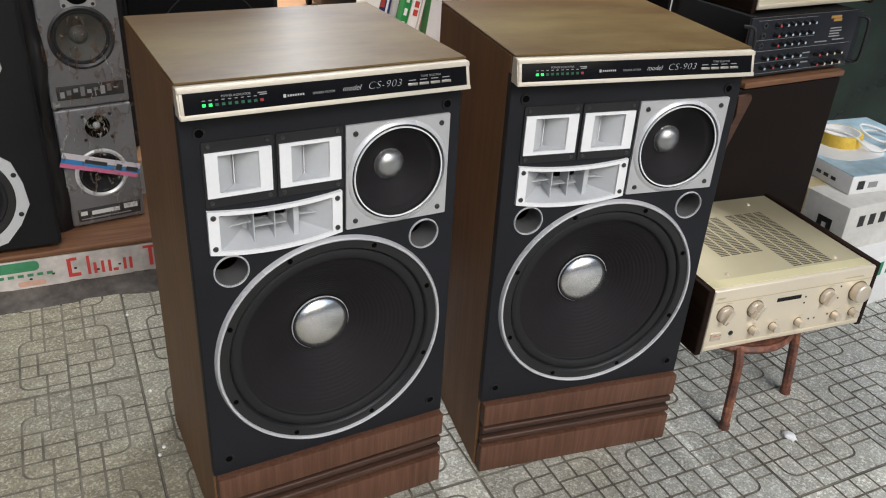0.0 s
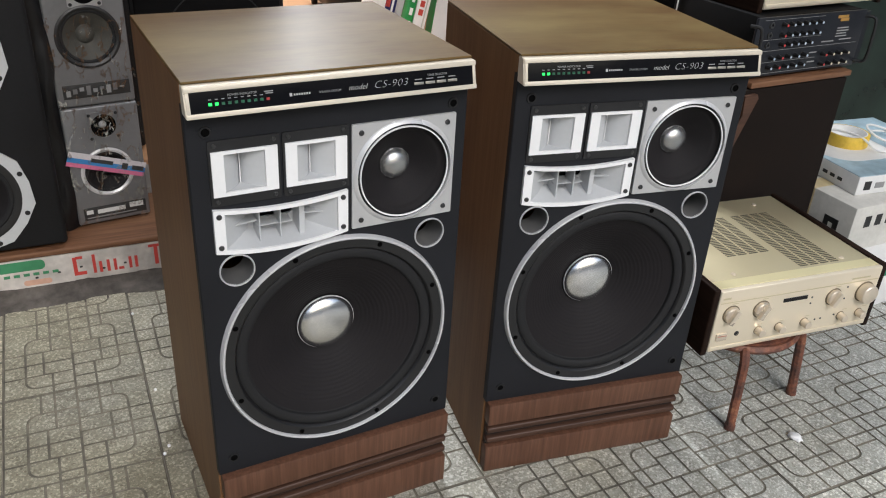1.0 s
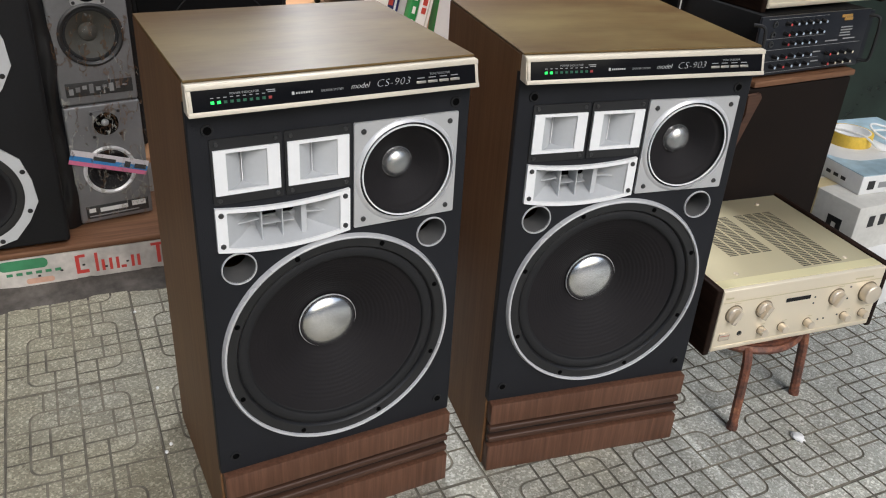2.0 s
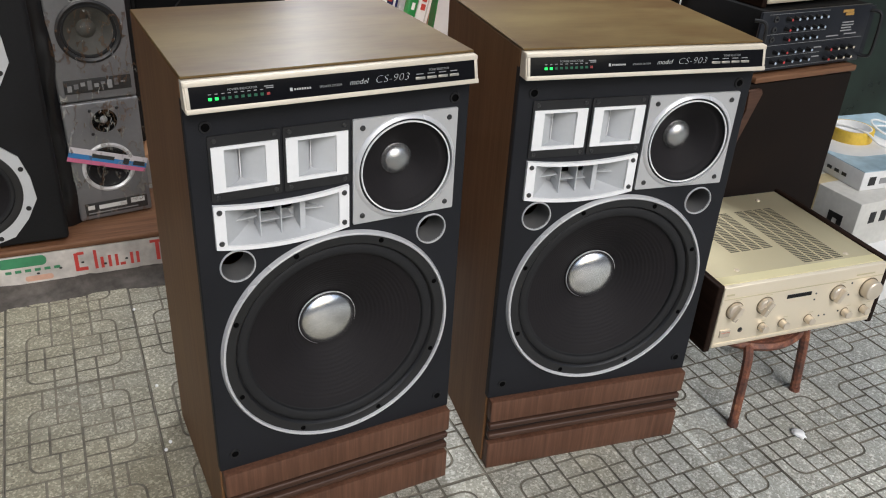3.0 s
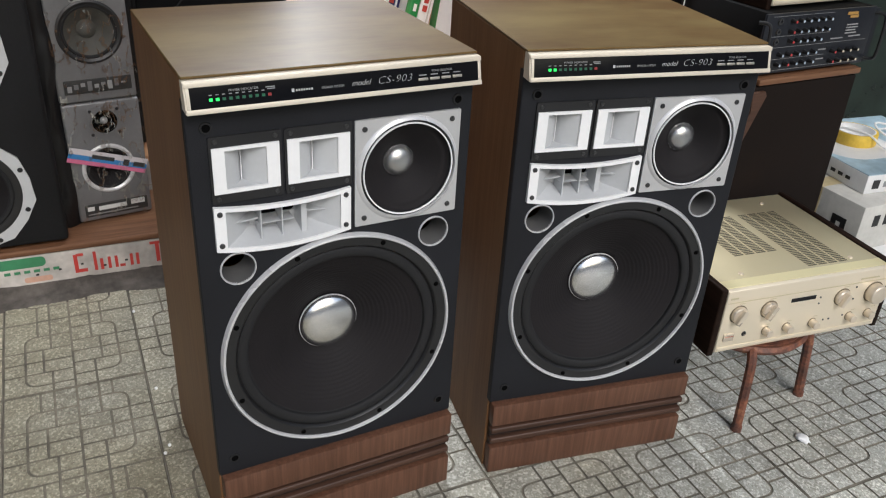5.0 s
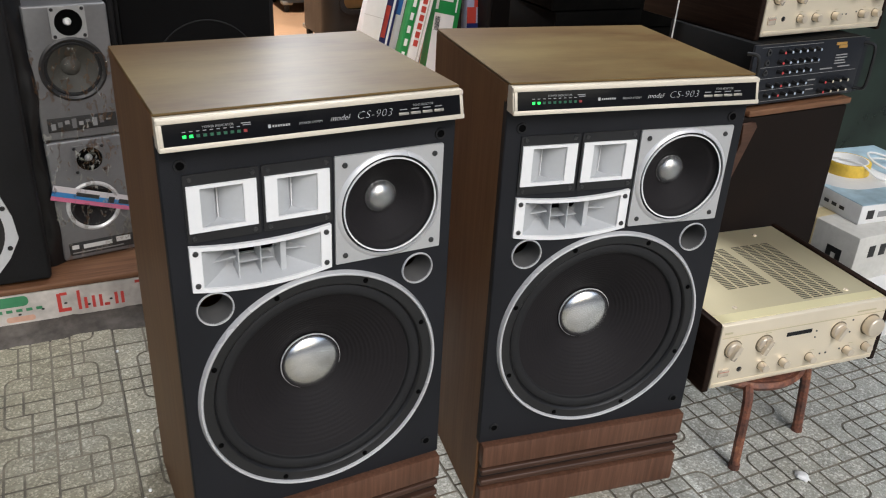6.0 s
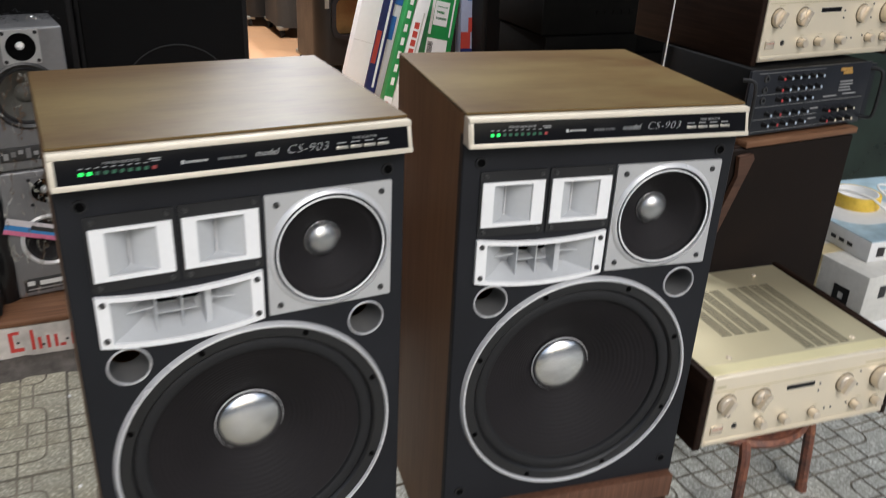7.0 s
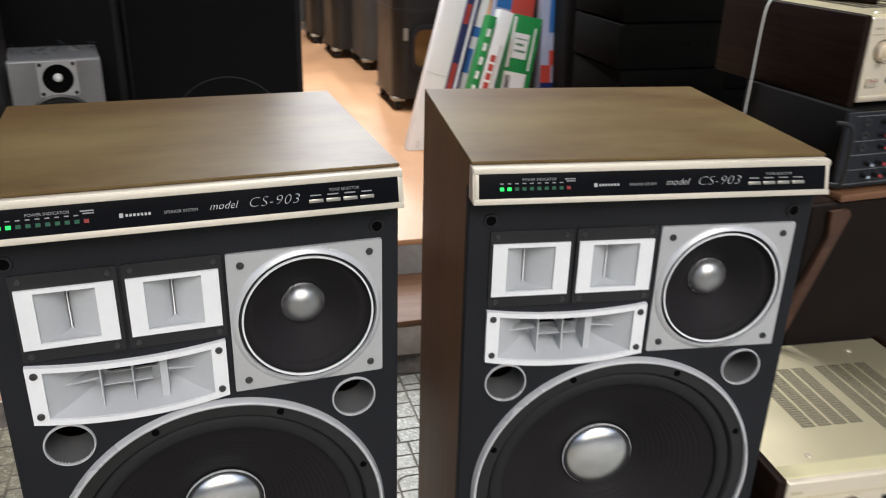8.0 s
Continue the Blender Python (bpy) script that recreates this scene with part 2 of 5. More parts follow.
def lathe(profile, seg=48, close=False, arc=None):
    """Turned about the y axis: profile rows are radius and depth along y."""
    bm = bmesh.new()
    rings = []
    for rr, d in profile:
        if rr < 1e-6:
            rings.append([bm.verts.new((0, d, 0))])
        else:
            rings.append([bm.verts.new((rr * math.cos(2 * math.pi * i / seg), d, rr * math.sin(2 * math.pi * i / seg))) for i in range(seg)])
    pairs = list(zip(rings, rings[1:]))
    if close:
        pairs.append((rings[-1], rings[0]))
    for a, b in pairs:
        for i in range(seg):
            j = (i + 1) % seg
            q = [a[i % len(a)], a[j % len(a)], b[j % len(b)], b[i % len(b)]]
            q = list(dict.fromkeys(q))
            if len(q) > 2:
                bm.faces.new(q)
    bmesh.ops.recalc_face_normals(bm, faces=bm.faces[:])
    return bm


def rod(a, b, r, seg=12, r2=None):
    bm = bmesh.new()
    a, b = Vector(a), Vector(b)
    turn = (b - a).to_track_quat("Z", "Y").to_matrix().to_4x4()
    bmesh.ops.create_cone(bm, cap_ends=True, segments=seg, radius1=r, radius2=r if r2 is None else r2, depth=(b - a).length,
                          matrix=Matrix.Translation((a + b) / 2) @ turn)
    return bm


def slab(outline, y0, y1):
    """A plate in the x-z plane between two depths, from its outline."""
    bm = bmesh.new()
    f = [bm.verts.new((x, y0, z)) for x, z in outline]
    b = [bm.verts.new((x, y1, z)) for x, z in outline]
    bm.faces.new(f)
    bm.faces.new(b[::-1])
    n = len(f)
    for i in range(n):
        bm.faces.new((f[i], b[i], b[(i + 1) % n], f[(i + 1) % n]))
    bmesh.ops.recalc_face_normals(bm, faces=bm.faces[:])
    return bm


def rounded(x0, x1, z0, z1, r, n=6):
    out = []
    for cx, cz, a0 in ((x1 - r, z1 - r, 0), (x0 + r, z1 - r, 90), (x0 + r, z0 + r, 180), (x1 - r, z0 + r, 270)):
        for k in range(n + 1):
            a = radians(a0 + 90 * k / n)
            out.append((cx + r * math.cos(a), cz + r * math.sin(a)))
    return out


def moved(bm, m):
    bmesh.ops.transform(bm, matrix=m, verts=bm.verts[:])
    return bm


def at(bm, x=0, y=0, z=0):
    return moved(bm, Matrix.Translation((x, y, z)))


def joined(*bms):
    out = bmesh.new()
    for b in bms:
        me = bpy.data.meshes.new("tmp")
        b.to_mesh(me)
        b.free()
        out.from_mesh(me)
        bpy.data.meshes.remove(me)
    return out


def cut(bm, *cutters):
    """The body less the cutters, as a new bmesh."""
    obs = []
    for b in (bm, *cutters):
        me = bpy.data.meshes.new("tmp")
        b.to_mesh(me)
        b.free()
        obs.append(new("tmp", me))
    for c in obs[1:]:
        mod = obs[0].modifiers.new("cut", "BOOLEAN")
        mod.operation, mod.solver, mod.object = "DIFFERENCE", "EXACT", c
    dg = bpy.context.evaluated_depsgraph_get()
    me = bpy.data.meshes.new_from_object(obs[0].evaluated_get(dg))
    out = bmesh.new()
    out.from_mesh(me)
    bpy.data.meshes.remove(me)
    for o in obs:
        d = o.data
        bpy.data.objects.remove(o)
        bpy.data.meshes.remove(d)
    return out


def part(name, bm, material, parent=None, label="", smooth=35):
    me = bpy.data.meshes.new(name)
    for f in bm.faces:
        f.smooth = smooth > 0
    if smooth:
        lim = radians(smooth)
        for e in bm.edges:
            if len(e.link_faces) == 2 and e.calc_face_angle(0) > lim:
                e.smooth = False
    bm.to_mesh(me)
    bm.free()
    me.materials.append(material)
    ob = new(name, me)
    ob.parent = parent
    if label:
        tagged(ob, label)
    return ob


def thing(name, m, label, category, group="", kind=""):
    ob = new(name)
    ob.empty_display_size = 0.05
    ob.matrix_world = m
    return tagged(ob, label, category, group, kind)


def piece(name, bm, material, label, category, group="", kind="", m=None):
    """A thing that is one plain mesh."""
    ob = part(name, bm, material)
    if m is not None:
        ob.matrix_world = m
    return tagged(ob, label, category, group, kind)


def lettering(text, size, shear=0.0, bold=0.0, spacing=1.0):
    """Flat letters in the x-y plane, facing +z, as a bmesh, from the left end."""
    cu = bpy.data.curves.new("tmp", "FONT")
    cu.body, cu.size, cu.shear, cu.extrude, cu.resolution_u, cu.offset, cu.space_character = text, size, shear, 0.0002, 3, bold, spacing
    ob = new("tmp", cu)
    me = bpy.data.meshes.new_from_object(ob.evaluated_get(bpy.context.evaluated_depsgraph_get()))
    bm = bmesh.new()
    bm.from_mesh(me)
    bpy.data.objects.remove(ob)
    bpy.data.curves.remove(cu)
    bpy.data.meshes.remove(me)
    return bm


def wire(points, r, res=4):
    """A round cable through the points, as a bmesh."""
    cu = bpy.data.curves.new("tmp", "CURVE")
    cu.dimensions, cu.bevel_depth, cu.bevel_resolution, cu.resolution_u = "3D", r, 2, res
    sp = cu.splines.new("NURBS")
    sp.points.add(len(points) - 1)
    for p, c in zip(sp.points, points):
        p.co = (*c, 1)
    sp.use_endpoint_u, sp.order_u = True, 4
    ob = new("tmp", cu)
    me = bpy.data.meshes.new_from_object(ob.evaluated_get(bpy.context.evaluated_depsgraph_get()))
    bm = bmesh.new()
    bm.from_mesh(me)
    bpy.data.objects.remove(ob)
    bpy.data.curves.remove(cu)
    bpy.data.meshes.remove(me)
    return bm


def rect_ring(o, i, y0, y1):
    """A rectangular frame in x-z: outer and inner (x0, x1, z0, z1)."""
    return cut(bx(o[0], o[1], y0, y1, o[2], o[3]), bx(i[0], i[1], y0 - 0.05, y1 + 0.05, i[2], i[3]))


def funnel(levels, seg_side=1):
    """Open horn between rectangles: rows of (x0, x1, z0, z1, depth)."""
    bm = bmesh.new()
    loops = []
    for x0, x1, z0, z1, d in levels:
        loops.append([bm.verts.new(v) for v in ((x0, d, z0), (x1, d, z0), (x1, d, z1), (x0, d, z1))])
    for a, b in zip(loops, loops[1:]):
        for i in range(4):
            j = (i + 1) % 4
            bm.faces.new((a[i], a[j], b[j], b[i]))
    bm.faces.new(loops[-1])
    bmesh.ops.recalc_face_normals(bm, faces=bm.faces[:])
    return bm


# ---- the shop's shell and the pavement ----
LINE = -4.0  # the shop front runs a little off the speakers
FRONT = pose(0, 1.035, 0, 0, 0, LINE)


def structure(name, bm, material, label, category, m=FRONT):
    ob = part(name, bm, material, None, "", 30)
    ob.matrix_world = m
    return tagged(ob, label, category, "", "structure")


structure("ground", bx(-60, 60, -60, 30, -0.30, -0.008), JOINT, "dirty grey mortar bed under the street pavement", "ground", pose(0, 0, 0))
structure("step_lower", bx(-3.0, 3.6, 0.0, 0.6, -0.05, 0.118), CONCRETE, "rough grey concrete step of the shop front", "step")
foot = bmesh.new()
bmesh.ops.create_grid(foot, x_segments=400, y_segments=14, size=0.5)
for v in foot.verts:
    x, k = v.co.x * 4.0, v.co.y + 0.5
    wob = 0.020 * noise.noise(Vector((x * 6, k * 3, 2.0))) + 0.008 * noise.noise(Vector((x * 23, k * 3, 4.0)))
    rough = 0.008 * noise.noise(Vector((x * 19, k * 5, 7.0))) + 0.005 * noise.noise(Vector((x * 47, k * 9, 1.0)))
    v.co = (x, -0.074 + 0.076 * k + wob * (1 - k), -0.0005 + 0.034 * k ** 1.4 + rough * min(1.0, 1.6 * k))
structure("step_footing", foot, MUD, "uneven muddy mortar skirting at the step's foot", "mortar")
structure("step_tread", bx(-3.0, 3.6, -0.006, 0.292, 0.118, 0.136, 0.004), SHELF_WOOD, "worn brown board laid on the lower step", "step")
structure("step_upper", bx(-3.0, 3.6, 0.29, 0.6, -0.05, 0.232), RISER_GREY, "grey riser of the shop's upper step", "step")
structure("floor", bx(-3.0, 3.6, 0.285, 8.2, 0.232, 0.25, 0.003), FLOOR_TAN, "tan tiled floor inside the shop", "floor")
structure("wall_left", bx(-3.1, -2.9, 0.3, 8.2, -0.05, 3.3), DARKWALL, "dark side wall of the shop", "wall")
structure("wall_right", bx(3.5, 3.7, 0.3, 8.2, -0.05, 3.3), DARKWALL, "dark side wall of the shop", "wall")
# unseen back wall, made pale so the speaker tops reflect something bright
structure("wall_back", bx(-3.1, 3.7, 8.2, 8.4, -0.05, 3.3), CEILING, "unseen back wall of the shop, pale to brighten reflections", "wall")
structure("ceiling", bx(-3.1, 3.7, 0.0, 8.4, 3.3, 3.45), CEILING, "pale painted ceiling of the shop", "ceiling")
# unseen canopy, added to keep overhead sky light off the tops
structure("canopy", bx(-3.1, 3.7, -2.25, 0.0, 2.95, 3.05, 0.01), CEILING, "unseen flat canopy added to shade the pavement before the shop", "canopy")
structure("wall_panel", bx(1.95, 3.5, 0.02, 0.06, -0.05, 2.4), GREENWALL, "dark green painted metal panel beside the shop front", "wall panel")


# ---- the pair of floor speakers ----
def screw_head(r=0.0035, d=0.002):
    return cut(lathe([(0, -d), (r * 0.75, -d), (r, -d * 0.4), (r, 0.001), (0, 0.001)], 14),
               bx(-r * 0.7, r * 0.7, -d - 0.002, -d + 0.0008, -r * 0.14, r * 0.14), bx(-r * 0.14, r * 0.14, -d - 0.002, -d + 0.0008, -r * 0.7, r * 0.7))


def ring_profile(r0, r1, d0, proud):
    """Closed cross-section of a rounded ring."""
    pts = [(r0, d0)]
    for k in range(7):
        a = math.pi * k / 6
        pts.append(((r0 + r1) / 2 - (r1 - r0) / 2 * math.cos(a), d0 - proud * math.sin(a) ** 0.6))
    pts.append((r1, d0))
    pts += [(r1, d0 + 0.004), (r0, d0 + 0.004)]
    return pts


def floor_speaker(m):
    sp = thing("floor_speaker", m, "large walnut floor speaker with black baffle and silver drivers", "speaker", "pair of floor speakers")
    W, H, D = 0.23, 0.905, 0.396
    wz, wr = 0.409, 0.197
    mx, mz = 0.1157, 0.7205
    ports = ((-0.170, 0.592), (0.1705, 0.5925))
    # cabinet
    body = cut(bx(-W, W, 0.0085, D, 0.0, H - 0.0045, 0.0015, 1), bx(-W + 0.018, W - 0.018, -0.1, D - 0.02, 0.19, H - 0.05))
    part("cabinet", body, WALNUT, sp)
    part("top_panel", bx(-W, W, -0.0050, D, H - 0.004, H, 0.0012, 1), WALNUT_TOP, sp, "worn walnut top panel with olive sheen painted in patches")
    baffle = cut(bx(-0.2301, 0.2301, 0.0, 0.018, 0.176, 0.872, 0.002, 1),
                 at(lathe([(0, -.05), (wr - 0.01, -.05), (wr - 0.01, .05), (0, .05)], 96), 0, 0, wz),
                 at(lathe([(0, -.05), (0.081, -.05), (0.081, .05), (0, .05)], 64), mx, 0, mz),
                 bx(-0.190, -0.103, -.05, .05, 0.727, 0.793), bx(-0.079, 0.010, -.05, .05, 0.727, 0.793),
                 slab(rounded(-0.186, 0.000, 0.6245, 0.6905, 0.004, 3), -.05, .05),
                 *[at(lathe([(0, -.05), (0.0265, -.05), (0.0265, .05), (0, .05)], 40), x, 0, z) for x, z in ports])
    part("baffle", baffle, BAFFLE, sp, "matt black painted baffle")
    # woofer
    woofer = part("woofer", at(lathe([(0.2036, 0.004), (0.2036, -0.0062), (0.2046, -0.0078), (0.2066, -0.0084), (0.2080, -0.0078), (0.2112, -0.0010), (0.2112, 0.004)], 96, True), 0, 0, wz), SILVER_RING, sp, "bevelled silver ring round the woofer")
    frame_prof = [(0.2034, -0.0030), (0.2034, 0.004), (0.1965, 0.01), (0.183, 0.012), (0.183, 0.004), (0.1845, 0.0005), (0.1870, -0.0025), (0.1895, -0.0030)]
    part("basket", at(lathe(frame_prof, 96, True), 0, 0, wz), BLACK, woofer, "black basket rim")
    roll = [(0.1845, 0.008)]
    for k in range(11):
        a = math.pi * k / 10
        roll.append((0.1735 + 0.0095 * math.cos(a), 0.005 - 0.0045 * math.sin(a)))
    roll += [(0.164, 0.010), (0.160, 0.012)]
    part("surround", at(lathe(roll, 96), 0, 0, wz), RUBBER, woofer, "black rubber surround")
    cone = []
    for k in range(88):
        f = k / 87
        rr = 0.1615 - f * 0.111
        d = 0.0105 + 0.063 * f ** 1.12
        if 0.065 < rr < 0.148:
            d += 0.00028 * math.sin((rr - 0.065) * 2 * math.pi / 0.0069)
        cone.append((rr, d))
    part("cone", at(lathe(cone, 96), 0, 0, wz), CONE, woofer, "dark ribbed paper cone")
    dome = [(0.0540 * math.sin(a), 0.0655 - 0.019 * math.cos(a)) for a in [radians(90 * k / 14) for k in range(15)]]
    part("dust_cap", at(lathe(dome, 64), 0, 0, wz), CAP, woofer, "brushed aluminium dust cap")
    part("cap_rim", at(lathe([(0.0538, 0.0655), (0.0541, 0.0646), (0.0547, 0.0647), (0.0549, 0.0675), (0.0538, 0.068)], 64, True), 0, 0, wz), SILVER_RING, woofer)
    for k in range(8):
        a = radians(22.5 + 45 * k)
        part("screw", at(screw_head(0.0046, 0.0022), 0.1960 * math.cos(a), -0.0030, wz + 0.1960 * math.sin(a)), PIT, woofer)
    # midrange on its square plate
    plate = cut(slab(rounded(0.0232, 0.2080, 0.6300, 0.8120, 0.002, 2), -0.0045, 0.0), at(lathe([(0, -.05), (0.0890, -.05), (0.0890, .05), (0, .05)], 64), mx, 0, mz))
    mid = part("midrange", plate, SILVER, sp, "satin silver midrange driver plate")
    part("bezel", at(lathe([(0.0912, -0.0042), (0.0906, -0.0054), (0.0852, -0.0092), (0.0842, -0.0094), (0.0832, 0.002), (0.0912, 0.002)], 72, True), mx, 0, mz), SILVER_RING, mid, "bevelled bright bezel")
    part("gasket", at(lathe([(0.0836, -0.0050), (0.0836, 0.006), (0.0775, 0.006), (0.0775, -0.0065)], 72, True), mx, 0, mz), RUBBER, mid)
    part("trim_ring", at(lathe([(0.0800, -0.0088), (0.0800, -0.004), (0.0779, -0.004), (0.0779, -0.0084)], 72, True), mx, 0, mz), WHITE, mid)
    mc = [(0.0785 - (0.0785 - 0.026) * k / 24, -0.002 + 0.040 * (k / 24) ** 1.1 + (0.0022 * math.sin(math.pi * k / 5) if k < 5 else 0)) for k in range(25)]
    part("cone", at(lathe(mc, 72), mx, 0, mz), CONE, mid, "black paper cone")
    dm = [(0.0268 * math.sin(a), 0.036 - 0.018 * math.cos(a)) for a in [radians(90 * k / 10) for k in range(11)]]
    part("dome", at(lathe(dm, 40), mx, 0, mz), MESH_DOME, mid, "silver mesh dome")
    part("dome_rim", at(lathe([(0.0262, 0.035), (0.0272, 0.0335), (0.0282, 0.035), (0.0282, 0.039), (0.0262, 0.039)], 48, True), mx, 0, mz), CHROME, mid)
    for sx in (-1, 1):
        for sz in (-1, 1):
            part("screw", at(screw_head(0.0046, 0.0030), mx + sx * 0.0765, -0.0045, mz + sz * 0.0765), SCREW, mid)
    # two horn tweeters
    for x0 in (-0.1985, -0.0865):
        x1 = x0 + 0.103
        tw = part("tweeter", cut(slab(rounded(x0 - 0.0025, x1 + 0.0025, 0.7085, 0.8135, 0.003, 3), -0.003, 0.0),
                                 bx(x0 + 0.01, x1 - 0.01, -.05, .05, 0.7275, 0.7925)), BLACK, sp, "black tweeter plate")
        xi0, xi1, xc = x0 + 0.0195, x0 + 0.0815, x0 + 0.0495
        part("horn_frame", rect_ring((x0 + 0.001, x1 - 0.002, 0.7245, 0.7965), (xi0, xi1, 0.7305, 0.7915), -0.006, -0.001), WHITE, tw, "white horn frame")
        levels = []
        for k in range(15):
            f = k / 14
            g = 1 - (1 - f) ** 2.1
            levels.append((xi0 + (xc - 0.0011 - xi0) * g, xi1 + (xc + 0.0011 - xi1) * g, 0.7305, 0.7915, -0.002 + 0.034 * f))
        # throat greyer than its frame: part of its inner shade is in the colour
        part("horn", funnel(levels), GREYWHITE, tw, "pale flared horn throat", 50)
        part("phase_slit", bx(xc - 0.0007, xc + 0.0007, 0.024, 0.0315, 0.7312, 0.7908), WHITE, tw)
        for sx, sz in ((x0 + 0.007, 0.806), (x1 - 0.007, 0.806), (x0 + 0.007, 0.7155), (x1 - 0.007, 0.7155)):
            part("screw", at(screw_head(0.0038, 0.002), sx, -0.003, sz), SCREW, tw)
    # wide midrange horn with bowed long edges
    hx0, hx1 = -0.2015, 0.0155
    hc, hw = (hx0 + hx1) / 2, (hx1 - hx0) / 2

    def bow(x, s):
        return -s * (1 - ((x - hc) / hw) ** 2)
    n = 16
    xs = [hx0 + (hx1 - hx0) * k / n for k in range(n + 1)]
    out = [(x, 0.704 + bow(x, 0.0085)) for x in xs] + [(x, 0.6295 + bow(x, 0.0115)) for x in xs[::-1]]
    xi = [hx0 + 0.017 + (hx1 - hx0 - 0.034) * k / n for k in range(n + 1)]
    inn = [(x, 0.6975 + bow(x, 0.0085)) for x in xi] + [(x, 0.6365 + bow(x, 0.0115)) for x in xi[::-1]]
    horn = part("midrange_horn", cut(slab(out, -0.007, 0.0), slab(inn, -0.05, 0.05)), WHITE, sp, "white midrange horn with bowed edges")
    bm = bmesh.new()
    loops = []
    for k in range(7):
        f = k / 6
        g = f ** 0.85
        row = []
        for x, z in inn:
            row.append(bm.verts.new((x + (hc + (x - hc) * 0.36 - x) * g, -0.003 + 0.062 * f, z + (0.663 + (z - 0.663) * 0.66 - z) * g)))
        loops.append(row)
    for a, b in zip(loops, loops[1:]):
        for i in range(len(a)):
            j = (i + 1) % len(a)
            bm.faces.new((a[i], a[j], b[j], b[i]))
    bmesh.ops.recalc_face_normals(bm, faces=bm.faces[:])
    # here too the grey holds some of the throat's shade
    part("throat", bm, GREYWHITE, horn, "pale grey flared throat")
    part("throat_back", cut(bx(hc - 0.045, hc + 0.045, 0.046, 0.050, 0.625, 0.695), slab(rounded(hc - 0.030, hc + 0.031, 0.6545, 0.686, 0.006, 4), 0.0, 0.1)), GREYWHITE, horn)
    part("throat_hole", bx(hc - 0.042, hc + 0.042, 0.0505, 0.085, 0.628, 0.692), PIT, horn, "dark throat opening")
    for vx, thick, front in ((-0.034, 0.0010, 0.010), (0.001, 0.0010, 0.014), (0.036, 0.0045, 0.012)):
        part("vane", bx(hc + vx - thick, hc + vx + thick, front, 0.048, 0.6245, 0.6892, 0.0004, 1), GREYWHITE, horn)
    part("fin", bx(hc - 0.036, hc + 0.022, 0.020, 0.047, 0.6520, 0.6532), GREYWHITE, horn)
    for s in (-1, 1):
        fin = bmesh.new()
        v = [fin.verts.new(c) for c in ((hc + s * 0.080, 0.012, 0.6640), (hc + s * 0.036, 0.020, 0.6650), (hc + s * 0.036, 0.055, 0.6650),
                                        (hc + s * 0.080, 0.012, 0.6625), (hc + s * 0.036, 0.020, 0.6622), (hc + s * 0.036, 0.055, 0.6622))]
        for q in ((0, 1, 2), (3, 5, 4), (0, 3, 4, 1), (1, 4, 5, 2), (2, 5, 3, 0)):
            fin.faces.new([v[i] for i in q])
        bmesh.ops.recalc_face_normals(fin, faces=fin.faces[:])
        part("fin", fin, GREYWHITE, horn, "", 0)
    for x, z in ((hx0 + 0.0085, 0.6925), (hx1 - 0.0085, 0.6925), (hx0 + 0.0085, 0.6395), (hx1 - 0.0085, 0.6395)):
        part("screw", at(screw_head(0.0044, 0.003), x, -0.007, z), SCREW, horn)
    # reflex ports
    for x, z in ports:
        port = part("reflex_port", at(lathe([(0.0262, -0.0005), (0.0270, -0.0028), (0.0282, -0.0028), (0.0290, 0.0), (0.0262, 0.002)], 48, True), x, 0, z), SILVER_RING, sp, "pale rim of a bass port")
        part("tube", at(lathe([(0.0262, 0.0), (0.0262, 0.055)], 40), x, 0, z), PORT_GREY, port, "dark grey port tube")
    # grille sockets
    for x in (-0.2015, 0.2025):
        for z in (0.8275, 0.2110):
            s = part("grille_socket", at(lathe([(0.0060, -0.0010), (0.0064, -0.0026), (0.0088, -0.0026), (0.0096, 0.0), (0.0096, 0.003), (0.0060, 0.003)], 24, True), x, 0, z), RUBBER, sp)
            part("hole", at(lathe([(0, -0.0012), (0.0058, -0.0014), (0.0062, -0.0022)], 20), x, 0, z), PIT, s)
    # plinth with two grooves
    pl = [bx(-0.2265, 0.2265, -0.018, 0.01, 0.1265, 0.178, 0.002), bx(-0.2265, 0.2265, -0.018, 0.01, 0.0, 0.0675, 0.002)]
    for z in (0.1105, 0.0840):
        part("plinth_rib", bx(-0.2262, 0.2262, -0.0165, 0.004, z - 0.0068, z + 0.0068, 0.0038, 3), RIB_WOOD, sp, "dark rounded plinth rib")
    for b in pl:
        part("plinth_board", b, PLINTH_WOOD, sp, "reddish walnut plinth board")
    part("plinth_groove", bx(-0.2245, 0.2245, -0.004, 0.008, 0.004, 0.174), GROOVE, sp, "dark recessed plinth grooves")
    # slanted control panel
    b0, t0 = Vector((0, -0.0265, 0.8570)), Vector((0, -0.0160, 0.9010))
    up = (t0 - b0).normalized()
    nrm = Vector((1, 0, 0)).cross(up).normalized()
    P = Matrix(((1, 0, 0, 0), (0, up.y, nrm.y, 0), (0, up.z, nrm.z, 0), (0, 0, 0, 1)))
    P.translation = (b0 + t0) / 2
    hl = (t0 - b0).length / 2
    bar = bmesh.new()
    prof = [(-0.0257, 0.8575), (0.004, 0.8575), (0.004, 0.9005), (-0.0140, 0.9005), (-0.0152, 0.8990)]
    ends = [[bar.verts.new((x, y, z)) for y, z in prof] for x in (-W, W)]
    bar.faces.new(ends[0])
    bar.faces.new(ends[1][::-1])
    for i in range(5):
        j = (i + 1) % 5
        bar.faces.new((ends[0][i], ends[1][i], ends[1][j], ends[0][j]))
    bmesh.ops.recalc_face_normals(bar, faces=bar.faces[:])
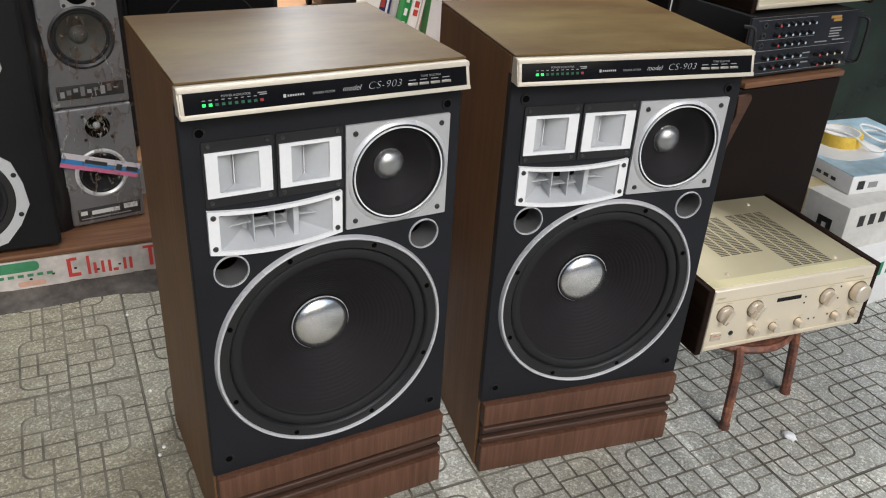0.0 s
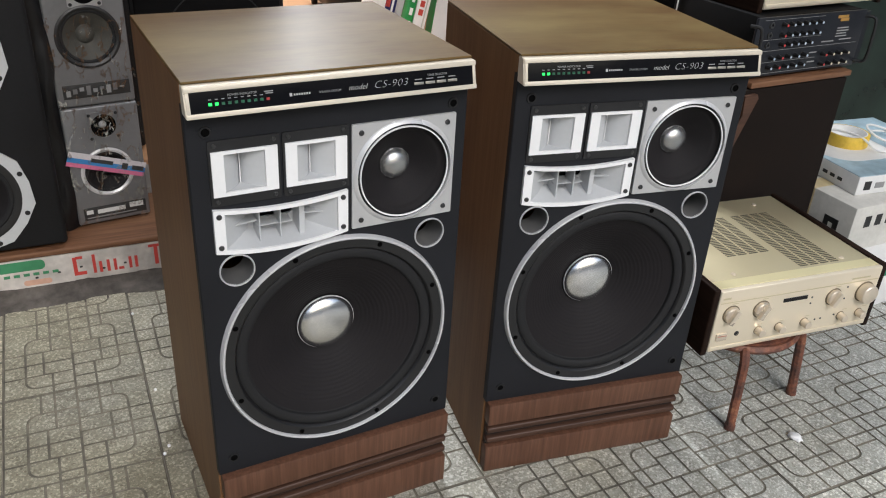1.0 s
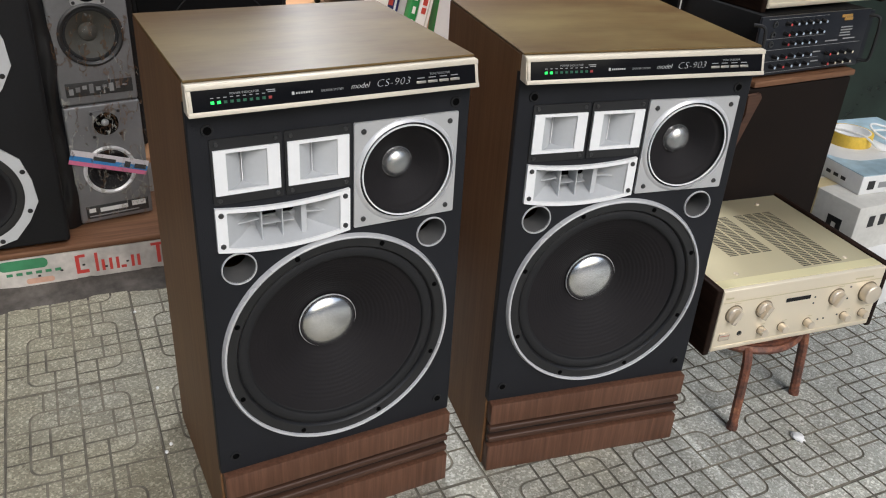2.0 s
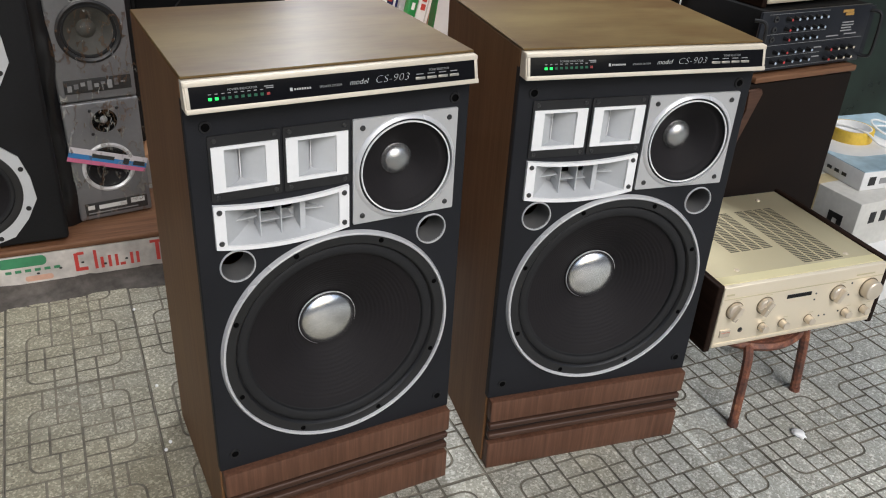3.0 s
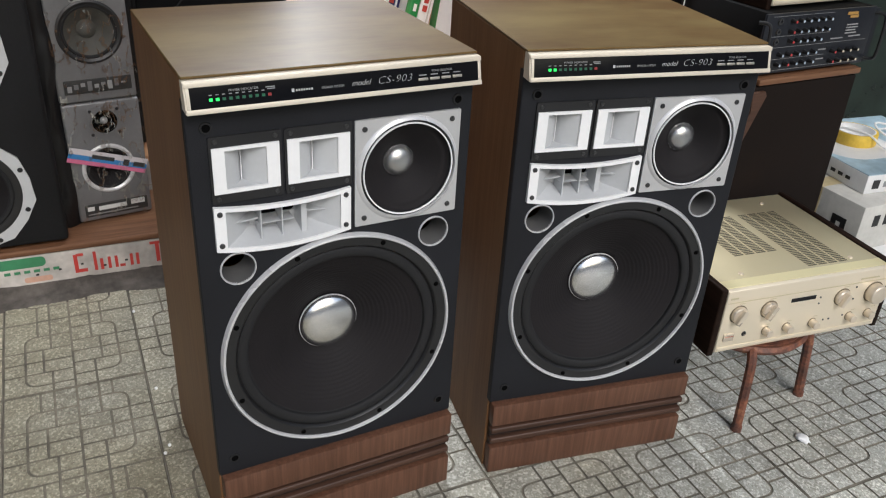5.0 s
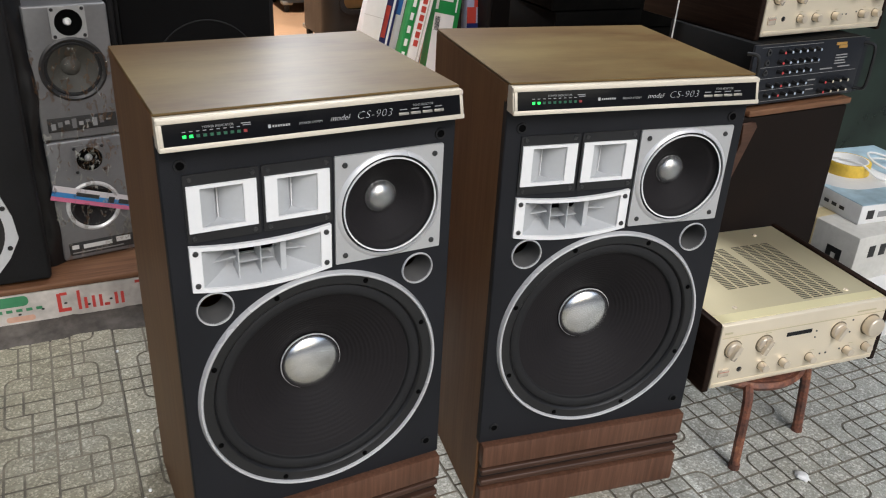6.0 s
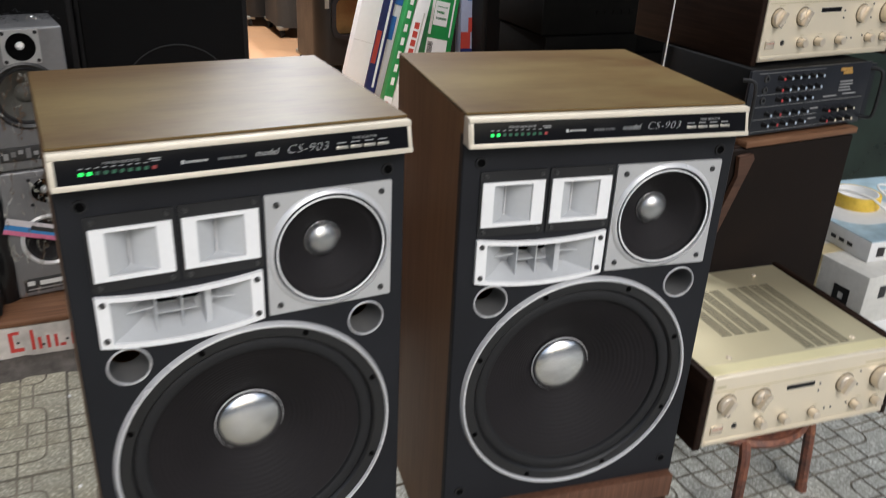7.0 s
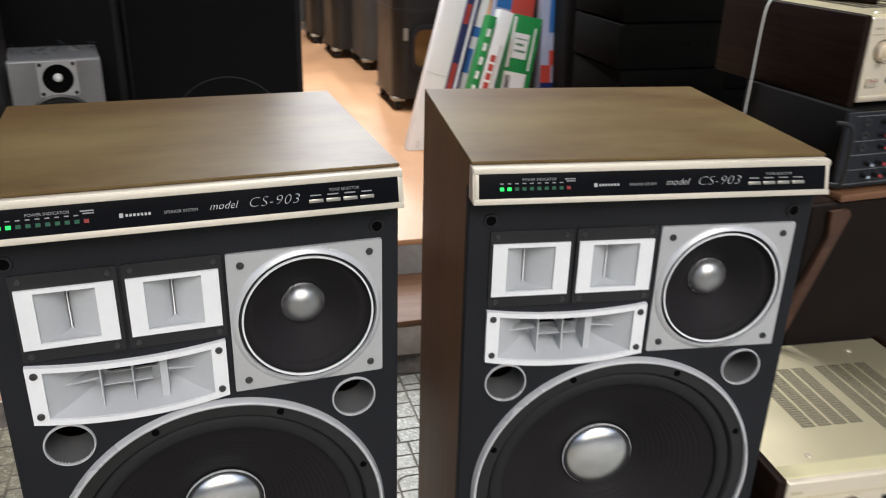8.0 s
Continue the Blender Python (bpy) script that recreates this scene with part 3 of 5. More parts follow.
    bmesh.ops.bevel(bar, geom=bar.edges[:], offset=0.0008, segments=2, affect="EDGES")
    panel = part("control_panel", bar, CREAM, sp, "champagne metal frame of the control panel")
    part("panel_edge", moved(bx(-W + 0.0005, W - 0.0005, hl - 0.0080, hl - 0.0005, -0.001, 0.0018, 0.001), P), CREAM, panel)
    part("panel_edge", moved(bx(-W + 0.0005, W - 0.0005, -hl + 0.0005, -hl + 0.0078, -0.001, 0.0018, 0.001), P), CREAM, panel)
    for s in (-1, 1):
        part("panel_edge", moved(bx(s * (W - 0.0045) - 0.0025, s * (W - 0.0045) + 0.0025, -hl + 0.0078, hl - 0.0080, -0.001, 0.0016, 0.0007), P), CREAM, panel)
    g0, g1 = -hl + 0.0078, hl - 0.0080
    part("panel_glass", moved(bx(-W + 0.007, W - 0.007, g0, g1, -0.001, 0.0010), P), GLASS_BLACK, panel, "glossy smoked panel")

    def U(u):
        return -W + 0.007 + u * (2 * W - 0.014)
    gy = (g0 + g1) / 2
    for k in range(10):
        x = U(0.062 + 0.0205 * k)
        mat = LED_ON if k < 2 else (LED_RED if k == 9 else LED_OFF)
        part("level_lamp", moved(bx(x - 0.0024, x + 0.0024, gy - 0.0056, gy - 0.0016, 0.0008, 0.0016), P), mat, panel)
        if k < 9:
            part("printed_bar", moved(bx(x - 0.0022, x + 0.0022, gy + 0.0022, gy + 0.0034, 0.0008, 0.0013), P), DIMPRINT, panel)
    part("printed_words", moved(lettering("POWER INDICATOR", 0.0046), P @ Matrix.Translation((U(0.118), gy + 0.0056, 0.0011))), DIMPRINT, panel, "", 0)
    part("printed_bar", moved(bx(U(0.235), U(0.265), gy + 0.0062, gy + 0.0076, 0.0008, 0.0013), P), DIMPRINT, panel)
    part("printed_bar", moved(bx(U(0.24), U(0.265), gy + 0.0036, gy + 0.0050, 0.0008, 0.0013), P), DIMPRINT, panel)
    part("brand_mark", moved(joined(bx(U(0.318), U(0.327), gy - 0.0040, gy + 0.0008, 0.0008, 0.0013), *[bx(U(0.332 + 0.0085 * k), U(0.3375 + 0.0085 * k), gy - 0.0032, gy - 0.0004, 0.0008, 0.0013) for k in range(7)]), P), FAINT, panel)
    part("printed_words", moved(lettering("SPEAKER SYSTEM", 0.0046), P @ Matrix.Translation((U(0.418), gy - 0.0036, 0.0011))), DIMPRINT, panel, "", 0)
    part("model_lettering", moved(lettering("model", 0.0116, 0.38, -0.00022, 1.02), P @ Matrix.Translation((U(0.522), gy - 0.0042, 0.0011))), PRINT, panel, "", 0)
    part("model_lettering", moved(lettering("CS-903", 0.0158, 0.30, -0.00050, 1.08), P @ Matrix.Translation((U(0.613), gy - 0.0052, 0.0011)) @ Matrix.Scale(1.14, 4, (1, 0, 0))), PRINT, panel, "", 0)
    for k in range(4):
        x0 = U(0.765 + 0.044 * k)
        part("button", moved(bx(x0, x0 + 0.0165, gy - 0.0068, gy - 0.0026, 0.0008, 0.0032, 0.0006), P), BUTTON, panel, "small pale push button")
        part("printed_bar", moved(bx(x0 + 0.002, x0 + 0.0145, gy + 0.0008, gy + 0.0022, 0.0008, 0.0013), P), DIMPRINT, panel)
    part("printed_words", moved(lettering("TONE SELECTOR", 0.0046), P @ Matrix.Translation((U(0.818), gy + 0.0050, 0.0011))), DIMPRINT, panel, "", 0)
    return sp


PIT = paint("deep black socket", (0.002, 0.002, 0.002), 0.9, var=0.1, bump=0, spec=0.05)
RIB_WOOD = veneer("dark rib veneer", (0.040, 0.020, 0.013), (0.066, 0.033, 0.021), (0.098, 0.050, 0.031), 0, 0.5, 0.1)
MESH_DOME = wire_mesh("silver wire mesh")
PORT_GREY = paint("grey port tube", (0.13, 0.128, 0.125), 0.5, var=0.15)
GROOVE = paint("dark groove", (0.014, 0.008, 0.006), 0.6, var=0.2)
BUTTON = paint("push button", (0.40, 0.38, 0.33), 0.3, 0.5, 0.05, 100, 0)

speaker_a = floor_speaker(pose(0, 0, 0))
copy_thing(speaker_a, pose(0.5405, -0.0581, 0, 0, 0, -10.33))


# ---- integrated amplifiers ----
def knob(r, d, mat, parent, x, z, grip=True):
    """A turned knob in a dark ring of painted shade; with a grip it runs out to a point."""
    if grip:
        disc = lathe([(0, -d * 0.45), (r * 0.88, -d * 0.45), (r * 0.97, -d * 0.36), (r, -d * 0.2), (r, 0.0)], 36)
        bar = bx(-r * 0.30, r * 0.30, -d * 0.9, -d * 0.40, -r * 1.02, r * 0.80, 0.0016, 2)
        k = part("knob", at(joined(disc, moved(bar, Matrix.Rotation(radians(28), 4, "Y"))), x, 0, z), mat, parent)
    else:
        k = part("knob", at(lathe([(0, -d), (r * 0.86, -d), (r * 0.95, -d + 0.0012), (r, -d + 0.0035), (r, 0.0)], 36), x, 0, z), mat, parent)
    # dark ring: the shadow in the groove round the knob, as colour
    part("knob_ring", at(lathe([(r * 1.13, 0.0), (r * 1.12, -0.0012), (r * 0.85, -0.0012)], 36), x, 0, z), KNOB_SHADE, k)
    return k


def amplifier(m, label):
    am = thing("amplifier", m, label, "amplifier", "champagne amplifiers")
    w, h, d = 0.468, 0.152, 0.384
    part("chassis", bx(0.014, w - 0.014, 0.004, d, 0.008, h - 0.004, 0.001, 1), GOLD, am)
    # top sheet with rows of slots
    part("top_cover", bx(0.013, w - 0.013, 0.002, d, h - 0.004, h, 0.0015), GOLD, am, "champagne gold top cover")
    # the edge strip's bright yellow reflection is put into its colour
    part("top_strip", bx(0.014, w - 0.014, 0.0045, 0.034, h - 0.001, h + 0.0010, 0.0005, 1), GLEAM_GOLD, am, "gold strip along the front edge, its reflection painted bright")
    vents = bmesh.new()

    def slots(x0, x1, y0, y1, cols, rows):
        for c in range(cols):
            cx0 = x0 + (x1 - x0) * c / cols
            cx1 = cx0 + (x1 - x0) / cols * 0.80
            for k in range(rows):
                y = y0 + (y1 - y0) * k / rows
                b = bmesh.ops.create_cube(vents, size=1, matrix=Matrix.Translation(((cx0 + cx1) / 2, y, h)) @ Matrix.Diagonal((cx1 - cx0, (y1 - y0) / rows * 0.55, 0.0009, 1)))
    slots(0.262, 0.378, 0.045, 0.305, 4, 36)
    tagged(part("vent_grid", vents, SLOT, am, "rows of narrow vent slots", 0), kind="stuff")
    vents = bmesh.new()
    slots(0.122, 0.245, 0.125, 0.305, 4, 25)
    tagged(part("vent_grid", vents, SLOT, am, "rows of narrow vent slots", 0), kind="stuff")
    face = part("front_panel", bx(0.012, w - 0.012, -0.008, 0.004, -0.004, h + 0.001, 0.003, 3), GOLD_FACE, am, "pale champagne front panel")
    part("panel_line", bx(0.016, w - 0.016, -0.0092, -0.0075, h - 0.030, h - 0.0285), GOLD, face)
    part("panel_line", bx(0.016, w - 0.016, -0.0098, -0.0070, 0.000, 0.009, 0.002), GOLD_FACE, face)
    for x0, x1 in ((-0.004, 0.0125), (w - 0.0125, w + 0.004)):
        part("wood_cheek", bx(x0, x1, -0.006, d + 0.004, -0.013, h + 0.005, 0.004, 3), ROSEWOOD, am, "dark rosewood side cheek")
    for x, r in ((0.050, 0.0195), (0.130, 0.0195), (0.331, 0.0195), (0.421, 0.0235)):
        k = knob(r, 0.021, GOLD_KNOB, am, x, 0.0915, r < 0.02)
        for ob in (k, *k.children):
            ob.location.y = -0.008 if ob is k else 0
    for x in (0.137, 0.193, 0.265, 0.370, 0.424):
        k = knob(0.0098, 0.018, GOLD_KNOB, am, x, 0.0345, False)
        k.location.y = -0.008
    part("display", bx(0.187, 0.2535, -0.0092, -0.006, 0.099, 0.1085), GLASS_BLACK, face, "narrow dark display window")
    part("power_button", bx(0.025, 0.052, -0.0115, -0.006, 0.0245, 0.043, 0.0015), GOLD_KNOB, face, "square power button")
    part("button_mark", bx(0.027, 0.050, -0.0120, -0.0112, 0.036, 0.0375), RED_PRINT, face)
    part("socket", at(lathe([(0.0035, -0.0095), (0.0055, -0.0095), (0.0062, -0.008), (0.0062, -0.006), (0, -0.0085), (0.0035, -0.0085)], 20), 0.079, 0, 0.036), BLACK, face)
    for x, z in ((0.268, 0.100), (0.268, 0.084), (0.296, 0.036), (0.312, 0.036), (0.350, 0.040), (0.366, 0.112), (0.366, 0.081)):
        part("indicator", at(lathe([(0, -0.0095), (0.0020, -0.0092), (0.0024, -0.008), (0.0024, -0.006)], 12), x, 0, z), SCREW, face)
    part("brand_mark", bx(0.020, 0.040, -0.0086, -0.0075, h - 0.021, h - 0.0165), GOLD, face)
    part("printed_bar", bx(0.372, 0.425, -0.0086, -0.0075, h - 0.022, h - 0.0185), GOLD, face)
    for x in (0.055, 0.135, 0.3375):
        part("printed_bar", bx(x - 0.008, x + 0.008, -0.0084, -0.0076, 0.1165, 0.1182), GOLD, face)
    for x in (0.139, 0.199, 0.27, 0.379, 0.437):
        part("printed_bar", bx(x - 0.006, x + 0.006, -0.0084, -0.0076, 0.0495, 0.0508), GOLD, face)
    for x, y in ((0.085, 0.052), (0.388, 0.052), (0.37, 0.345), (0.085, 0.345)):
        part("screw", moved(screw_head(0.0060, 0.0026), Matrix.Translation((x, y, h)) @ Matrix.Rotation(radians(-90), 4, "X")), GOLD_KNOB, am)
    for x in (0.06, w - 0.06):
        for y in (0.05, d - 0.05):
            part("foot", at(moved(lathe([(0, 0), (0.020, 0), (0.022, 0.010), (0, 0.010)], 24), Matrix.Rotation(radians(90), 4, "X")), x, y, -0.002), BLACK, am)
    return am


KNOB_SHADE = paint("dull bronze knob shade", (0.20, 0.16, 0.10), 0.45, 0.5, 0.1, 200, 0)
GLEAM_GOLD = paint("painted gold gleam", (0.84, 0.76, 0.46), 0.42, 0.55, 0.03, 200, 0.0)
RED_PRINT = paint("red print", (0.35, 0.10, 0.06), 0.5, var=0.05, bump=0)
RUST = rusty("rusty red-brown tube")

amp_low = amplifier(pose(0.8095, -0.1060, 0.2260, 0, 0, -8.0), "champagne gold amplifier with rosewood cheeks on a rusty stool")
amp_high = copy_thing(amp_low, pose(1.208, 0.306, 0.857, 0, 0, 1.5))
tagged(amp_high, "champagne gold amplifier with rosewood cheeks on a black mixer")

stool = thing("stool", pose(1.021, -0.008, 0, 0, 0, 8), "low round stool with rusty red-brown tube legs", "stool")
part("seat_rim", at(moved(lathe([(0.134, -0.008), (0.144, -0.010), (0.150, 0.0), (0.144, 0.010), (0.134, 0.008)], 48, True), Matrix.Rotation(radians(90), 4, "X")), 0, 0, 0.2015), RUST, stool, "rusty tube rim")
part("seat", at(moved(lathe([(0, -0.006), (0.136, -0.006), (0.136, 0.006), (0, 0.006)], 40), Matrix.Rotation(radians(90), 4, "X")), 0, 0, 0.2080), RUST, stool)
for sx in (-1, 1):
    for sy in (-1, 1):
        shin = [(sx * 0.123, sy * 0.128, 0.004), (sx * 0.119, sy * 0.123, 0.08), (sx * 0.115, sy * 0.118, 0.15), (sx * 0.113, sy * 0.115, 0.180), (sx * 0.106, sy * 0.107, 0.197), (sx * 0.092, sy * 0.092, 0.203), (sx * 0.070, sy * 0.070, 0.203)]
        leg = part("leg", wire(shin, 0.0115, 6), RUST, stool, "bent rusty tube leg")
        part("leg_tip", rod((sx * 0.1232, sy * 0.1283, 0.0), (sx * 0.1225, sy * 0.1275, 0.012), 0.0128, 14), RUST, leg)


# ---- along the step: small silver speakers and black cabinets ----
def driver(parent, x, y, z, r, ring, cone_mat, cap_mat, name="driver", deep=0.035, seg=40, cap_r=0.3):
    """A small loudspeaker driver set in a face at depth y."""
    d = part(name, at(lathe([(r, 0.0), (r, -0.003), (r * 0.93, -0.005), (r * 0.85, -0.002), (r * 0.85, 0.004), (r, 0.004)], seg, True), x, y, z), ring, parent)
    part("surround", at(lathe([(r * 0.86, 0.001), (r * 0.82, -0.002), (r * 0.77, -0.001), (r * 0.74, 0.003)], seg), x, y, z), RUBBER, d)
    part("cone", at(lathe([(r * 0.75, 0.002), (r * 0.55, deep * 0.45), (r * cap_r, deep)], seg), x, y, z), cone_mat, d)
    part("dust_cap", at(lathe([(r * cap_r, deep), (r * cap_r * 0.8, deep - r * 0.10), (r * cap_r * 0.4, deep - r * 0.16), (0, deep - r * 0.18)], 24), x, y, z), cap_mat, d)
    return d


SILVER_FACE = paint("grey silver front", (0.195, 0.195, 0.20), 0.4, 0.35, 0.12, 80, 0.1)
TWEETER_PLATE = paint("pale tweeter plate", (0.36, 0.36, 0.36), 0.45, 0.2, 0.08, 80)
PLATE_DARK = paint("dark name plate", (0.05, 0.05, 0.05), 0.4, 0.3, 0.4, 60, 0.1)
OLIVE_CONE = paint("olive grey cone", (0.075, 0.072, 0.062), 0.6, var=0.25)
FILM = wrap_film("clear plastic film")
STICKER_BLUE = paint("blue sticker", (0.05, 0.22, 0.50), 0.4, var=0.1)
STICKER_PINK = paint("pink sticker", (0.60, 0.16, 0.28), 0.4, var=0.1)
STICKER_PALE = paint("pale sticker", (0.60, 0.56, 0.58), 0.4, var=0.1)
CLOTH = paint("black grille cloth", (0.005, 0.005, 0.0055), 0.9, var=0.3, grain=500, bump=0.4, spec=0.15)
BROWN_CLOTH = paint("dark brown grille cloth", (0.0105, 0.0070, 0.0055), 0.9, var=0.3, grain=400, bump=0.4, spec=0.15)
VINYL = paint("black vinyl cabinet", (0.009, 0.009, 0.010), 0.65, spec=0.25, var=0.3, grain=120, bump=0.3)
CARPET_GREY = paint("grey cabinet paint", (0.048, 0.047, 0.043), 0.6, var=0.2, grain=80, bump=0.3)


def small_speaker(m, label, upper):
    s = thing("bookshelf_speaker", m, label, "speaker", "silver bookshelf speakers")
    w, h, d = 0.099, 0.344, 0.19
    wz, tz, wr = (0.183, 0.300, 0.082) if upper else (0.152, 0.287, 0.0710)
    wx = 0.0 if upper else -0.003
    cab = cut(bx(-w, w, 0.0, d, 0.0, h, 0.006, 3), at(lathe([(0, -.05), (wr * .86, -.05), (wr * .86, .045), (0, .045)], 40), wx, 0, wz),
              at(lathe([(0, -.05), (0.034, -.05), (0.034, .03), (0, .03)], 32), 0.004, 0, tz))
    part("cabinet", cab, SILVER_FACE, s)
    driver(s, wx, 0, wz, wr, BLACK if upper else SILVER_RING, OLIVE_CONE if upper else CONE, OLIVE_CONE if upper else CONE, "woofer")
    tw = part("tweeter", cut(slab(rounded(-0.038, 0.046, tz - 0.040, tz + 0.040, 0.004, 3), -0.003, 0.0), at(lathe([(0, -.05), (0.033, -.05), (0.033, .03), (0, .03)], 32), 0.004, 0, tz)), TWEETER_PLATE if upper else SILVER_FACE, s)
    part("cone", at(lathe([(0.0335, 0.001), (0.026, 0.003), (0.010, 0.012)], 32), 0.004, 0, tz), PIT, tw)
    part("dome", at(lathe([(0.0105, 0.014), (0.009, 0.007), (0.005, 0.003), (0, 0.002)], 24), 0.004, 0, tz), WHITE if upper else SILVER, tw)
    for sx in (-0.031, 0.039):
        for sz in (-0.033, 0.033):
            part("screw", at(screw_head(0.0045, 0.002), sx, -0.003, tz + sz), BLACK, tw)
    pz = 0.042 if upper else 0.032
    plate = part("name_plate", bx(-0.083, 0.088, -0.002, 0.001, pz - 0.019, pz + 0.019, 0.001), PLATE_DARK, s, "dark name plate")
    if upper:
        for k in range(9):
            part("printed_bar", bx(-0.075 + 0.017 * k, -0.064 + 0.017 * k, -0.0032, -0.0018, pz - 0.012 + 0.006 * (k % 3), pz + 0.004 + 0.003 * (k % 4)), SILVER_FACE if k % 2 else DIMPRINT, plate)
    else:
        part("printed_bar", bx(-0.046, 0.030, -0.003, -0.0018, pz - 0.002, pz + 0.010), PRINT, plate)
        part("printed_bar", bx(0.042, 0.080, -0.003, -0.0018, pz + 0.000, pz + 0.015), PRINT, plate)
        part("printed_bar", bx(-0.076, -0.058, -0.003, -0.0018, pz + 0.000, pz + 0.012), PRINT, plate)
        part("printed_bar", bx(-0.076, 0.060, -0.003, -0.0018, pz - 0.013, pz - 0.010), DIMPRINT, plate)
        tilt = Matrix.Translation((-0.004, -0.009, 0.176)) @ Matrix.Rotation(radians(19), 4, "Y")
        st = part("tape", moved(bx(-0.105, 0.105, -0.0006, 0.0006, 0.006, 0.022), tilt), STICKER_PALE, s, "pale, blue and pink shop tape")
        part("stripe", moved(bx(-0.105, 0.105, -0.0006, 0.0006, -0.008, 0.0058), tilt), STICKER_BLUE, st)
        part("stripe", moved(bx(-0.105, 0.105, -0.0006, 0.0006, -0.020, -0.0082), tilt), STICKER_PINK, st)
        part("printed_bar", moved(bx(-0.045, 0.015, -0.0012, -0.0004, 0.001, 0.012), tilt), PLATE_DARK, st)
        part("printed_bar", moved(bx(0.040, 0.056, -0.0012, -0.0004, -0.006, 0.012), tilt), PLATE_DARK, st)
        part("printed_bar", moved(bx(0.068, 0.100, -0.0012, -0.0004, -0.004, 0.009), tilt), PLATE_DARK, st)
    film = bmesh.new()
    bmesh.ops.create_grid(film, x_segments=18, y_segments=30, size=0.5)
    for v in film.verts:
        x, z = v.co.x * 0.205, (v.co.y + 0.5) * (0.245 if upper else 0.350)
        v.co = (x, -0.014 - 0.012 * abs(noise.noise(Vector((x * 14, z * 14, 1.0 if upper else 5.0)))) , z - 0.002)
    part("plastic_wrap", film, FILM, s, "creased clear plastic wrap")
    for x in (-0.075, 0.075):
        for y in (0.03, d - 0.03):
            part("foot", bx(x - 0.01, x + 0.01, y - 0.01, y + 0.01, -0.006, 0.002), RUBBER, s)
    return s


small_speaker(pose(-0.2330, 1.170, 0.142, 0, 0, 5), "grey silver bookshelf speaker taped across its woofer", False)
small_speaker(pose(-0.2340, 1.172, 0.489, 0, 0, 5), "grey silver bookshelf speaker in plastic wrap", True)
# folded plastic lying on the upper one
lump = bmesh.new()
bmesh.ops.create_grid(lump, x_segments=20, y_segments=14, size=0.5)
for v in lump.verts:
    x, y = v.co.x * 0.19, v.co.y * 0.17
    v.co = (x, y, 0.004 + 0.030 * abs(noise.noise(Vector((x * 22, y * 22, 3)))))
piece("plastic_bag", lump, FILM, "crumpled clear plastic on a silver speaker", "plastic bag", m=pose(-0.235, 1.27, 0.837, 0, 0, 5))


# black plastic sheet hanging between the silver speakers and the tall cabinet
SHEET = paint("black plastic sheet", (0.007, 0.007, 0.008), 0.38, var=0.3, grain=40, bump=0.3)
fold = bmesh.new()
bmesh.ops.create_grid(fold, x_segments=16, y_segments=60, size=0.5)
for v in fold.verts:
    x, z = v.co.x * 0.085, (v.co.y + 0.5) * 0.74
    v.co = (x + 0.006 * noise.noise(Vector((x * 30, z * 18, 4))), 0.020 * noise.noise(Vector((x * 26, z * 5, 8))) + 0.005 * noise.noise(Vector((x * 50, z * 14, 2))), z)
piece("plastic_sheet", fold, SHEET, "creased black plastic sheet hanging beside silver speakers", "plastic sheet", m=pose(-0.365, 1.155, 0.137, 0, 0, 25))


def big_cabinet(m, label, w, d, h, face=CLOTH, drivers=(), name="speaker_cabinet", body=VINYL, frame_bars=True):
    c = thing(name, m, label, "speaker", "black speaker cabinets")
    holes = [at(lathe([(0, -.1), (r * .86, -.1), (r * .86, .07), (0, .07)], 40), x, 0, z) for x, z, r in drivers]
    b = bx(-w / 2, w / 2, 0, d, 0.012, h, 0.010, 3)
    part("cabinet", cut(b, *holes) if holes else b, body, c)
    for sx in (-1, 1):
        for y in (0.06, d - 0.06):
            part("foot", rod((sx * (w / 2 - 0.06), y, 0), (sx * (w / 2 - 0.06), y, 0.016), 0.02, 16), RUBBER, c)
    if not drivers:
        part("grille", bx(-w / 2 + 0.015, w / 2 - 0.015, -0.010, 0.004, 0.03, h - 0.02, 0.006), face, c)
    return c


# tall black cabinet at the step's edge, white-rimmed drivers
left_cab = big_cabinet(pose(-0.592, 1.072, 0.136, 0, 0, -3), "tall black cabinet with two white-rimmed drivers", 0.44, 0.34, 0.95, drivers=((0.004, 0.174, 0.138), (0.004, 0.535, 0.138)))
for dx, z in ((0.004, 0.174), (0.004, 0.535)):
    oct_out = [(dx + 0.160 * math.cos(a) * (1.0 if k % 2 else 0.965), z + 0.160 * math.sin(a) * (1.0 if k % 2 else 0.965)) for k, a in enumerate([radians(22.5 * k + 11.25) for k in range(16)])]
    fr = part("driver_frame", cut(slab(oct_out, -0.005, 0.0), at(lathe([(0, -.05), (0.1290, -.05), (0.1290, .05), (0, .05)], 56), dx, 0, z)), GREYWHITE, left_cab, "pale metal driver frame")
    driver(left_cab, dx, -0.001, z, 0.130, BLACK, CONE, CONE, "woofer", 0.055, 56)
    for k in range(8):
        a = radians(45 * k + 22.5)
        part("bolt", at(screw_head(0.0065, 0.003), dx + 0.1445 * math.cos(a), -0.005, z + 0.1445 * math.sin(a)), BLACK, fr)

# wide black cabinet on the shop floor, faint driver ring in its cloth
# its unseen upper part is raised to block bright reflections in the speaker top
sub = big_cabinet(pose(0.146, 1.452, 0.25, 0, 0, -2), "wide black cabinet with a faint driver ring behind cloth", 0.468, 0.45, 1.50)
part("driver_ring", at(lathe(ring_profile(0.155, 0.1590, 0.0, 0.002), 64, True), 0.02, -0.0115, 0.315), RUBBER, sub)
